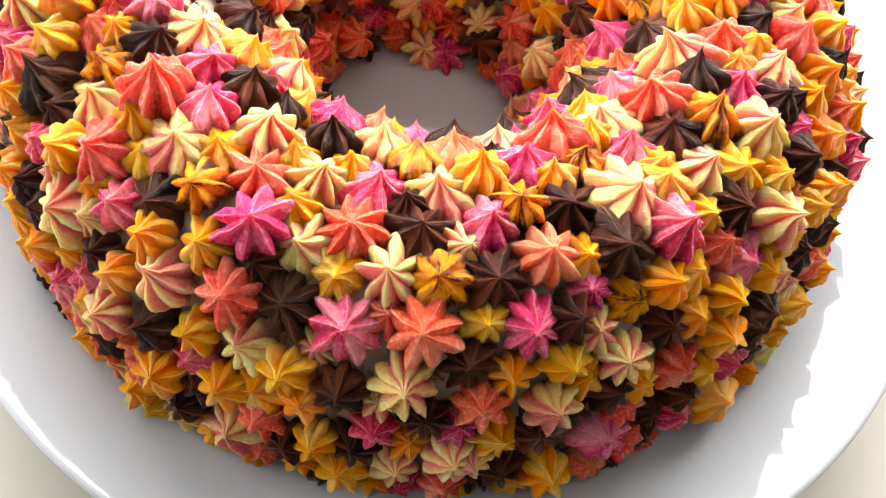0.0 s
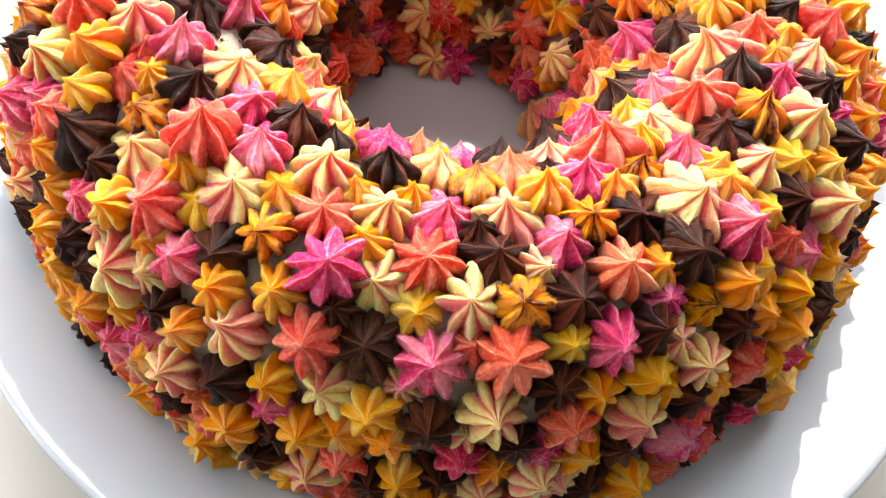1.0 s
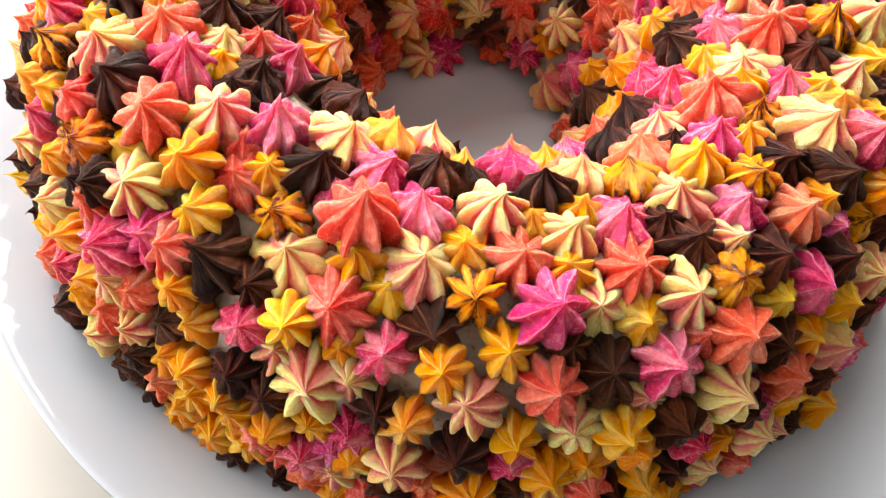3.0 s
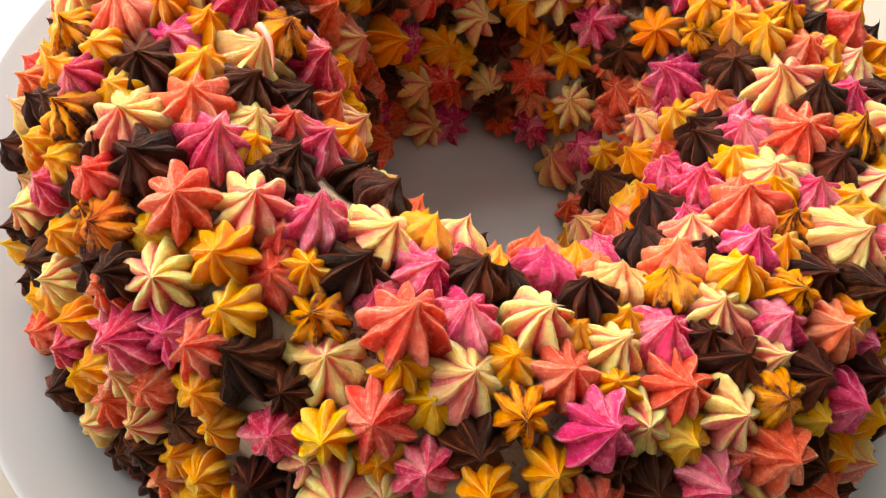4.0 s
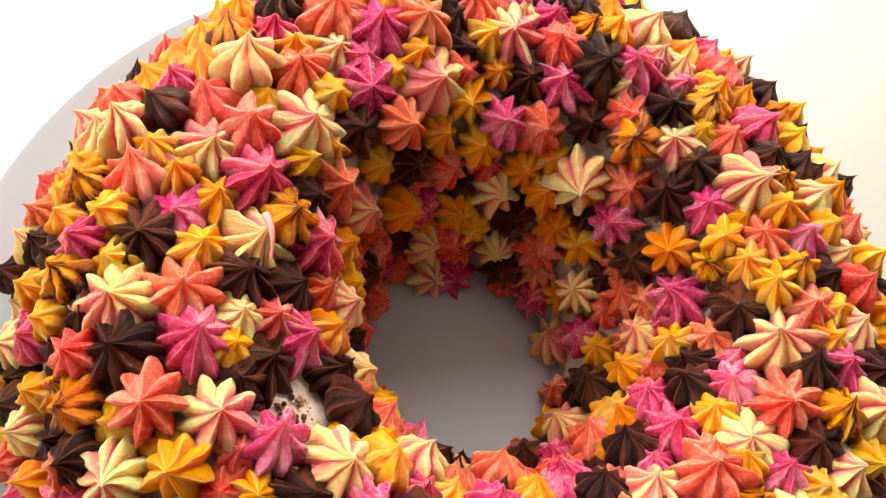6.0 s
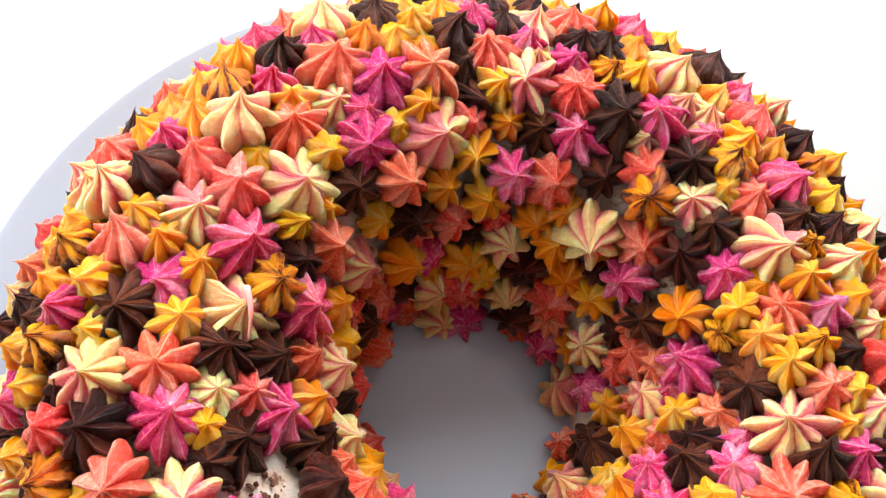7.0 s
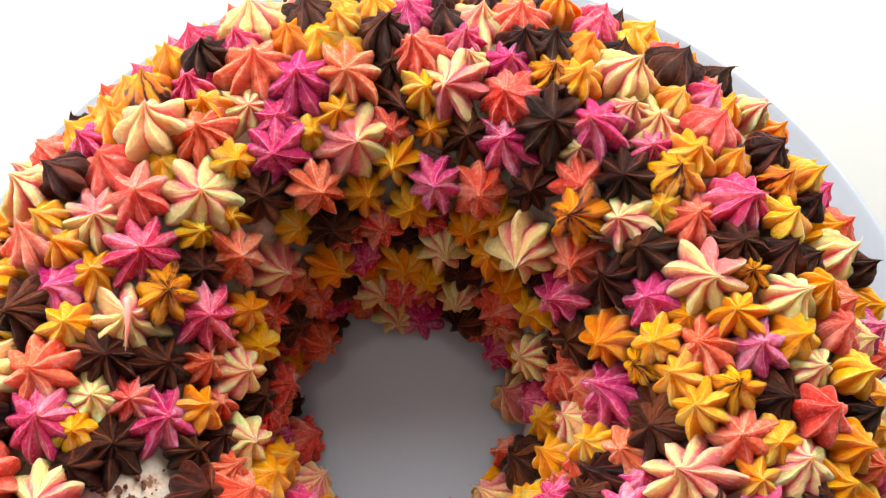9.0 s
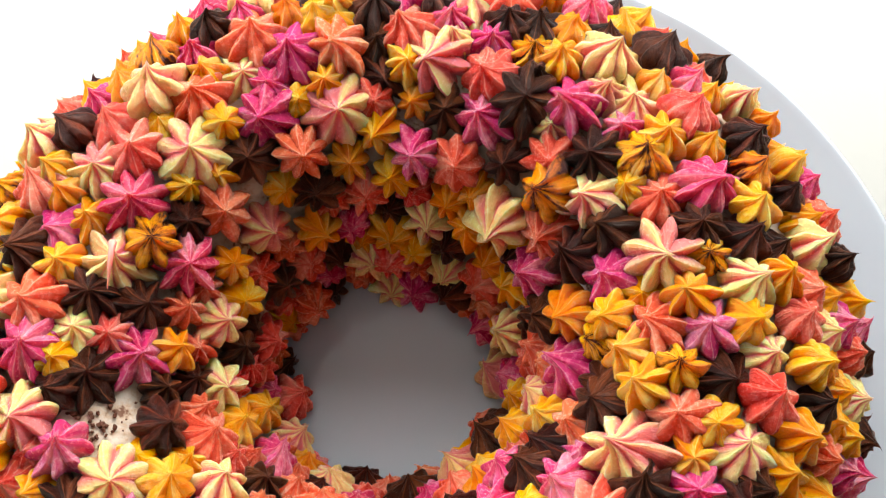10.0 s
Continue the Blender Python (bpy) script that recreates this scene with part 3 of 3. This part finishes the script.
for kind, az, s, off, size in [
    ("c", -44.4, 139.1, -0.7, 15.4), ("w", -44.3, 123.3, -1.4, 18.9), ("c", -43.8, 110.4, -0.2, 19.4), ("c", -43.8, 175.9, 0.0, 13.3), ("y", -43.7, 161.7, -0.1, 11.1),
    ("y", -43.2, 206.1, 0.0, 10.9), ("w", -43.2, 90.2, -3.0, 14.8), ("p", -41.5, 61.2, 1.1, 16.2), ("y", -40.0, 132.3, -1.2, 15.6), ("w", -39.1, 149.5, 2.7, 18.3),
    ("w", -38.4, 205.9, 0.0, 13.0), ("r", -38.2, 99.9, 2.9, 21.2), ("c", -37.5, 74.2, 1.9, 17.3), ("y", -37.0, 201.5, 0.0, 11.1), ("b", -36.4, 116.2, 0.6, 17.1),
    ("p", -36.4, 85.3, 0.7, 17.5), ("y", -36.2, 142.1, 0.2, 12.0), ("y", -35.1, 192.3, 0.0, 12.7), ("c", -35.0, 39.4, 2.9, 16.1), ("w", -32.2, 130.0, 1.4, 18.9),
    ("y", -31.8, 160.1, 0.0, 10.4), ("c", -31.1, 72.8, 0.2, 17.2), ("c", -30.4, 144.0, 2.0, 14.3), ("c", -30.0, 106.3, 1.6, 16.7),
]:
    star(kind, az, s / 1000, off / 1000, size / 1000)
for kind, az, s, off, size in [
    ("c", -29.0, 31.1, 0.0, 16.2), ("c", -28.7, 101.5, -4.0, 16.0), ("p", -27.9, 84.2, -3.0, 15.7), ("y", -27.7, 160.2, -0.9, 11.9), ("y", -27.7, 194.1, 0.0, 11.4),
    ("y", -27.0, 48.8, 1.1, 14.2), ("p", -26.7, 118.0, -1.0, 17.7), ("c", -26.1, 129.9, 0.0, 14.9), ("w", -24.6, 97.9, 3.8, 22.9), ("y", -24.6, 167.0, 0.0, 10.4),
    ("r", -22.2, 76.8, -1.7, 18.3), ("c", -21.9, 135.5, -2.9, 15.1), ("y", -21.8, 114.0, -1.5, 12.8), ("y", -21.1, 65.0, 0.3, 14.0), ("y", -18.3, 142.1, -2.8, 14.3),
    ("w", -17.8, 127.8, -1.6, 18.9), ("c", -15.4, 86.5, 2.1, 16.4), ("r", -15.2, 108.7, -0.6, 17.4), ("r", -14.8, 157.1, -1.9, 12.5), ("p", -14.6, 169.8, -1.7, 12.4),
    ("p", -14.2, 180.3, 0.0, 12.4), ("y", -13.3, 143.5, -0.9, 14.8), ("w", -13.3, 54.2, 0.0, 14.7), ("y", -11.9, 34.7, -2.7, 13.0),
]:
    star(kind, az, s / 1000, off / 1000, size / 1000)
for kind, az, s, off, size in [
    ("y", -11.2, 97.7, 3.4, 14.7), ("c", -10.5, 84.6, -1.0, 17.1), ("r", -10.1, 133.2, -0.8, 16.9), ("c", -9.6, 180.3, 0.0, 12.3), ("c", -9.3, 149.6, -1.7, 12.8),
    ("c", -8.1, 119.7, -3.0, 17.8), ("b", -7.2, 106.4, 1.5, 13.3), ("p", -5.2, 69.0, -0.5, 19.5), ("w", -5.0, 180.3, -1.8, 16.3), ("y", -4.3, 93.3, 2.2, 14.6),
    ("y", -4.0, 145.8, 0.0, 14.2), ("w", -3.0, 132.5, -3.7, 14.1), ("y", -2.9, 154.3, -3.3, 14.4), ("p", -1.7, 29.8, -2.8, 15.9), ("c", -0.1, 180.5, 0.0, 12.3),
    ("b", 0.2, 82.6, -0.7, 12.9), ("p", 0.2, 114.4, -0.7, 16.6), ("r", 0.6, 100.6, 0.3, 18.6), ("y", 1.3, 126.7, -0.9, 14.1), ("r", 1.9, 144.2, -0.7, 14.8),
    ("p", 2.3, 163.3, -1.9, 14.9), ("p", 3.2, 180.5, 0.0, 14.5), ("w", 3.3, 18.3, -1.3, 18.1), ("r", 4.1, 52.1, -0.7, 17.5),
]:
    star(kind, az, s / 1000, off / 1000, size / 1000)
for kind, az, s, off, size in [
    ("y", 4.5, 88.9, 3.6, 12.6), ("y", 5.6, 158.5, -3.3, 12.5), ("y", 5.8, 172.7, -0.4, 12.0), ("y", 6.1, 110.7, 1.1, 14.9), ("w", 7.1, 129.1, -1.3, 16.8),
    ("y", 7.4, 139.5, 0.1, 12.7), ("c", 9.7, 159.7, 2.0, 10.0), ("y", 9.8, 73.4, 0.7, 15.8), ("c", 10.5, 169.0, 0.0, 12.3), ("w", 11.8, 154.8, -0.9, 16.0),
    ("b", 12.5, 119.1, -0.9, 12.5), ("c", 13.6, 61.7, 0.7, 15.9), ("c", 14.0, 133.1, -2.0, 16.2), ("p", 14.2, 89.7, -0.5, 18.1), ("w", 14.4, 105.6, 2.5, 22.6),
    ("r", 15.9, 166.3, -0.1, 15.6), ("c", 17.0, 119.4, 0.2, 15.8), ("w", 17.3, 38.6, 2.0, 15.2), ("y", 18.3, 137.9, 0.9, 15.1), ("c", 19.5, 154.6, -1.0, 13.5),
    ("p", 21.1, 167.9, 0.0, 11.8), ("c", 22.3, 82.2, 1.0, 17.3), ("y", 22.6, 153.8, 2.5, 9.5), ("b", 23.5, 144.3, -0.0, 14.1),
]:
    star(kind, az, s / 1000, off / 1000, size / 1000)
for kind, az, s, off, size in [
    ("p", 23.8, 127.6, 0.5, 19.1), ("c", 24.4, 95.4, 0.0, 18.1), ("y", 24.6, 167.5, 0.0, 10.4), ("r", 24.7, 112.4, -2.1, 17.7), ("c", 27.7, 147.1, 2.1, 14.2),
    ("p", 28.3, 63.5, 0.1, 17.4), ("c", 28.9, 153.6, -0.8, 12.5), ("y", 29.3, 136.2, -2.1, 12.4), ("y", 30.5, 167.5, 0.0, 10.4), ("y", 30.9, 49.6, -0.7, 15.1),
    ("p", 31.5, 21.6, -1.3, 15.3), ("w", 31.9, 96.5, 0.4, 19.8), ("b", 32.6, 115.5, 0.2, 15.2), ("r", 33.8, 76.1, -2.2, 18.7), ("y", 33.9, 125.5, -0.8, 14.3),
    ("w", 33.9, 155.3, 1.8, 10.5), ("w", 34.7, 166.7, 0.0, 12.8), ("r", 35.0, 137.7, 1.1, 17.0), ("y", 36.1, 147.2, 0.0, 11.0), ("c", 38.3, 104.3, 0.3, 18.6),
    ("p", 39.2, 146.0, 0.0, 12.4), ("b", 40.1, 87.9, 2.2, 18.1), ("c", 40.9, 166.7, 0.0, 12.3), ("y", 41.0, 64.3, -4.0, 12.4),
]:
    star(kind, az, s / 1000, off / 1000, size / 1000)
for kind, az, s, off, size in [
    ("w", 41.5, 126.9, -2.4, 21.0), ("r", 44.0, 37.9, -0.2, 16.6), ("y", 44.9, 48.5, -1.5, 15.4), ("c", 45.1, 148.3, 2.4, 17.9), ("r", 45.2, 94.5, -1.4, 16.9),
    ("r", 47.2, 155.1, 0.0, 12.4), ("w", 48.1, 69.2, 0.0, 20.9), ("p", 49.0, 111.5, -0.4, 19.0), ("w", 50.2, 134.6, 0.3, 19.9), ("y", 52.0, 162.6, 0.4, 13.4),
    ("c", 54.1, 85.5, -1.5, 13.5), ("c", 55.8, 26.4, 3.8, 14.5), ("y", 56.0, 122.7, -1.4, 13.6), ("y", 56.7, 58.6, 0.4, 15.7), ("c", 56.9, 105.1, 2.1, 19.0),
    ("p", 57.8, 145.7, -0.3, 13.6), ("y", 58.0, 137.7, -1.4, 13.7), ("p", 58.3, 155.3, 0.0, 13.8), ("b", 60.4, 122.2, -3.0, 15.3), ("c", 62.2, 133.3, -1.9, 17.6),
    ("w", 62.5, 31.2, 0.4, 14.3), ("p", 63.3, 95.4, -1.5, 20.4), ("y", 63.8, 149.5, 0.0, 11.7), ("c", 64.0, 46.5, 0.0, 16.2),
]:
    star(kind, az, s / 1000, off / 1000, size / 1000)
for kind, az, s, off, size in [
    ("r", 66.0, 108.5, -0.9, 18.3), ("y", 66.6, 63.4, -1.3, 13.9), ("r", 66.7, 78.1, 1.2, 17.5), ("p", 68.4, 121.3, -3.5, 16.1), ("r", 68.9, 140.9, -0.9, 18.6),
    ("c", 72.9, 93.5, -3.3, 16.9), ("w", 74.4, 54.0, -0.3, 16.7), ("w", 75.2, 136.8, -3.6, 21.2), ("w", 77.2, 109.9, -1.1, 23.3), ("p", 79.0, 78.3, 1.7, 16.1),
    ("y", 79.5, 39.7, 1.5, 12.3), ("y", 80.6, 94.5, -3.6, 11.1), ("p", 81.6, 16.4, 3.3, 17.2), ("r", 84.3, 119.3, -1.8, 20.5), ("y", 85.0, 70.0, 0.7, 14.1),
    ("p", 85.2, 136.2, -2.1, 17.2), ("c", 88.7, 102.0, -4.0, 21.5), ("y", 88.9, 45.8, 0.7, 16.3), ("y", 89.3, 84.9, -1.4, 14.4), ("c", 90.4, 127.4, -1.4, 18.9),
    ("r", 90.6, 35.6, 3.9, 15.1), ("w", 93.8, 15.8, 3.5, 16.0), ("r", 96.1, 63.6, 0.2, 14.5), ("y", 96.2, 130.9, -0.4, 11.8),
]:
    star(kind, az, s / 1000, off / 1000, size / 1000)
for kind, az, s, off, size in [
    ("r", 96.7, 113.1, 0.6, 19.1), ("w", 99.3, 92.4, 2.1, 23.4), ("y", 99.4, 75.4, -1.3, 14.0), ("y", 99.8, 129.0, -1.4, 16.8), ("y", 100.4, 101.2, -0.8, 11.7),
    ("c", 100.7, 140.1, 0.0, 17.2), ("w", 101.7, 34.2, 2.0, 16.6), ("p", 104.5, 50.2, -1.2, 12.2), ("y", 104.7, 132.4, -2.1, 13.8), ("p", 105.5, 114.7, -0.8, 22.0),
    ("w", 108.8, 144.4, 2.1, 18.8), ("r", 110.4, 166.2, 0.0, 12.3), ("c", 111.2, 70.0, 1.5, 15.5), ("r", 111.3, 82.9, 1.7, 16.5), ("r", 111.8, 127.6, -0.7, 21.4),
    ("w", 115.7, 114.6, -4.0, 17.6), ("p", 115.8, 97.1, -0.2, 20.0), ("p", 117.1, 152.9, -0.6, 16.3), ("y", 117.7, 55.6, 1.7, 14.8), ("c", 117.8, 139.1, -1.3, 15.7),
    ("y", 120.1, 73.2, -2.7, 12.4), ("p", 121.7, 133.2, -4.0, 15.6), ("y", 121.8, 147.9, -1.3, 11.5), ("y", 121.9, 122.0, -3.3, 12.7),
]:
    star(kind, az, s / 1000, off / 1000, size / 1000)
for kind, az, s, off, size in [
    ("c", 123.6, 88.1, -1.1, 17.1), ("y", 124.4, 101.9, -0.5, 12.1), ("r", 125.5, 113.0, -1.1, 18.9), ("b", 127.5, 139.2, -0.8, 14.8), ("r", 128.4, 42.8, -1.6, 14.8),
    ("w", 131.1, 126.8, 1.5, 20.7), ("w", 132.3, 64.9, -1.7, 17.1), ("w", 133.5, 98.9, 1.1, 22.7), ("y", 133.8, 139.2, -2.2, 15.2), ("y", 134.5, 114.8, -3.6, 13.2),
    ("y", 137.8, 152.6, -2.3, 14.6), ("r", 138.0, 80.2, -0.5, 18.2), ("r", 138.5, 27.2, 3.5, 14.5), ("r", 140.0, 129.7, -2.9, 18.4), ("r", 140.9, 166.1, 0.0, 15.2),
    ("r", 141.5, 113.4, -1.0, 18.3), ("r", 142.1, 156.8, 0.1, 13.1), ("c", 142.3, 46.1, 0.0, 13.8), ("c", 144.2, 137.4, 0.3, 15.7), ("w", 145.1, 166.2, 0.0, 12.6),
    ("w", 147.2, 155.9, 0.0, 18.6), ("w", 147.7, 121.8, -2.4, 19.0), ("w", 148.2, 145.2, 2.7, 16.9), ("y", 148.9, 66.5, 0.1, 12.1),
]:
    star(kind, az, s / 1000, off / 1000, size / 1000)
for kind, az, s, off, size in [
    ("p", 149.4, 102.8, -1.0, 20.0), ("y", 151.0, 134.2, -1.3, 11.5), ("r", 151.6, 180.3, 0.0, 12.9), ("y", 154.0, 125.9, -3.3, 11.8), ("r", 155.0, 136.6, -1.8, 19.0),
    ("b", 155.2, 92.1, 0.9, 16.3), ("p", 155.7, 79.4, 1.7, 18.9), ("y", 156.3, 113.2, -4.0, 13.5), ("y", 156.4, 56.9, 0.5, 14.4), ("b", 156.5, 150.7, 0.0, 14.3),
    ("r", 157.8, 170.3, 0.0, 12.3), ("y", 159.7, 141.8, -4.0, 12.8), ("p", 159.7, 123.0, -4.0, 17.7), ("y", 161.1, 154.7, 0.0, 10.6), ("w", 161.3, 173.4, 0.0, 12.6),
    ("y", 161.5, 140.3, -0.1, 11.9), ("c", 162.7, 164.8, 0.0, 12.3), ("c", 163.7, 181.1, 1.8, 11.2), ("w", 163.7, 98.9, -2.4, 22.9), ("c", 164.5, 130.9, -2.2, 17.9),
    ("r", 164.6, 37.3, 0.8, 14.4), ("p", 165.0, 146.0, 1.1, 12.8), ("y", 165.8, 114.9, -2.8, 13.9), ("c", 165.9, 154.6, 0.5, 10.3),
]:
    star(kind, az, s / 1000, off / 1000, size / 1000)
for kind, az, s, off, size in [
    ("w", 167.5, 62.6, 1.8, 16.2), ("y", 168.1, 165.7, 0.0, 10.4), ("b", 168.9, 149.8, 1.6, 14.7), ("c", 170.2, 102.4, -1.9, 17.1), ("c", 170.8, 87.1, -2.0, 17.9),
    ("p", 172.2, 171.1, -2.0, 12.0), ("c", 172.2, 186.3, 0.0, 12.3), ("w", 172.2, 178.9, 0.0, 12.6), ("y", 173.3, 156.2, 0.0, 10.6), ("r", 173.7, 119.5, -0.2, 19.5),
    ("c", 174.0, 49.9, 0.0, 13.8), ("y", 174.0, 190.6, 0.0, 10.4), ("w", 174.0, 136.1, 0.9, 20.4), ("p", 174.5, 163.9, 0.0, 11.8), ("w", 177.5, 104.0, -2.9, 16.9),
    ("c", 179.4, 178.0, 0.0, 12.3), ("r", 179.5, 146.4, 2.3, 12.2), ("p", 179.6, 119.1, -4.0, 19.1),
]:
    star(kind, az, s / 1000, off / 1000, size / 1000)


# The rest of the skin, where no star lies near: the outer side that faces the window, and chinks.
s = 0.006
while s < STEPS[-1] - 0.003:
    count = round(2 * math.pi * on_profile(s)[0] / 0.004)
    for k in range(count):
        az = 360 * (k + pick.random()) / count
        place = on_cake(az, s)[0]
        gap = 0.0077 if s < 0.07 else 0.0089
        if place.z < -0.0105 or any((place - on_cake(b, c)[0]).length < d for b, c, d in BARE):
            continue
        if min((place - p).length for p in PLACES) > gap:
            star(pick.choice("rrpcrryr" if s < 0.08 else "cpryywcy"), az, s, pick.uniform(-0.0032, -0.0018), pick.uniform(0.0115, 0.0140))
    s += 0.004


# ---- what went its own way: a fallen star, drawn-out tails, crumbs, a smear ----
def nearest_star(az, s):
    place = on_cake(az, s)[0]
    return min(MADE, key=lambda m: (on_cake(m[0], m[1])[0] - place).length)[2]


def topple(az, s, degrees):
    """Tip the star there over towards the hole."""
    ob = nearest_star(az, s)
    place = ob.matrix_basis.translation.copy()
    axis = Vector((-math.sin(radians(az)), math.cos(radians(az)), 0))
    up = on_cake(az, s)[1] * 0.0035
    ob.matrix_basis = Matrix.Translation(place + up) @ Matrix.Rotation(radians(-degrees), 4, axis) @ Matrix.Translation(-place) @ ob.matrix_basis


topple(48.1, 0.0704, 16)
nearest_star(48.1, 0.0704).data = SHAPES["w"][3]


def tail(az, s, side, out, kind, width=0.0008):
    """A strand that the nozzle drew from the tip of the star there: out millimetres round the ring and side millimetres along the profile."""
    place = on_cake(az, s)[0]
    host = min((m for m in MADE if m[2].name.startswith(NAMES[kind])), key=lambda m: (on_cake(m[0], m[1])[0] - place).length)
    ob = host[2]
    tip = ob.matrix_basis @ ob.data.vertices[-1].co
    end, n = on_cake(host[0] + out / 1.5, host[1] + side / 1000)
    end = end - n * 0.0035
    bm = bmesh.new()
    rows = []
    steps, sides = 10, 8
    line = [(tip - n * 0.002).lerp(end, k / steps) + n * 0.0022 * math.sin(math.pi * k / steps) for k in range(steps + 1)]
    for k, p in enumerate(line):
        ahead = (line[min(k + 1, steps)] - line[max(k - 1, 0)]).normalized()
        u = ahead.cross(n).normalized()
        w = ahead.cross(u)
        r = width * (1 - k / steps) ** 0.8 * (1 + 0.3 * noise.noise(p * 700)) + 0.00012
        rows.append([bm.verts.new(p + (u * math.cos(2 * math.pi * j / sides) + w * math.sin(2 * math.pi * j / sides)) * r) for j in range(sides)])
    for lower, upper in zip(rows, rows[1:]):
        for j in range(sides):
            bm.faces.new((lower[j], lower[(j + 1) % sides], upper[(j + 1) % sides], upper[j])).smooth = True
    bm.faces.new(rows[-1])
    bm.faces.new(rows[0][::-1])
    bmesh.ops.recalc_face_normals(bm, faces=bm.faces)
    layer = bm.loops.layers.uv.new("UVMap")
    for f in bm.faces:
        for corner in f.loops:
            corner[layer].uv = (0.0, 0.6)
    strand = part("drawn_tip", bm, FROST[kind], ob)
    strand.matrix_basis = ob.matrix_basis.inverted()


tail(163.7, 0.0989, -2.0, 9.0, "w")


def crumb(name, material, place, size, seed, parent, label=""):
    """A ragged little lump."""
    bm = bmesh.new()
    bmesh.ops.create_icosphere(bm, subdivisions=2, radius=1.0)
    for v in bm.verts:
        v.co *= 1 + 0.55 * noise.noise(v.co * 1.7 + Vector((seed * 3.3, 0, 0)))
        v.co = Vector((v.co.x * size, v.co.y * size * 0.8, v.co.z * size * 0.6))
    ob = part(name, bm, material, parent, label)
    ob.matrix_basis = Matrix.Translation(place) @ Euler((seed, seed * 1.7, seed * 2.9)).to_matrix().to_4x4()
    return ob


SPONGE = plain("brown_sponge_crumb", "5E3019", 0.8, 0.5, 400.0, 0.0006)
PALE = plain("pale_crumb", "E6DCD0", 0.6, 0.15, 300.0, 0.0004)
loose = random.Random(5)
for az, s, spread in BARE:
    for k in range(round(spread * 5200)):
        b, c = az + loose.gauss(0, spread * 0.45) / 0.09 * 57.3, s + loose.gauss(0, spread * 0.4)
        p, n = on_cake(b, c)
        crumb("sponge_crumb", SPONGE, p - n * 0.0112, loose.uniform(0.0003, 0.0011), loose.uniform(0, 9), cake, "brown sponge crumb on the bare coat")
for az, s in ((5.9, 0.003), (-8.0, 0.003), (-3.0, 0.006)):
    p, n = on_cake(az, s)
    crumb("pale_crumb", PALE, p - n * 0.0005, 0.0010, az, cake, "whitish crumb at the foot of the hole")
SMEAR = plain("thin_yellow_smear", "E4C98A", 0.35, 0.3, 250.0)
smear = tagged(crumb("frosting_smear", SMEAR, Vector((-0.0752, -0.1100, 0.0272)), 0.0045, 0.0, None), "thin yellow frosting smear on the white plate", "frosting smear")
smear.matrix_basis = Matrix.Translation(smear.location) @ Euler((0.38, -0.27, 0.9)).to_matrix().to_4x4() @ Matrix.Diagonal((0.9, 0.5, 0.05, 1))
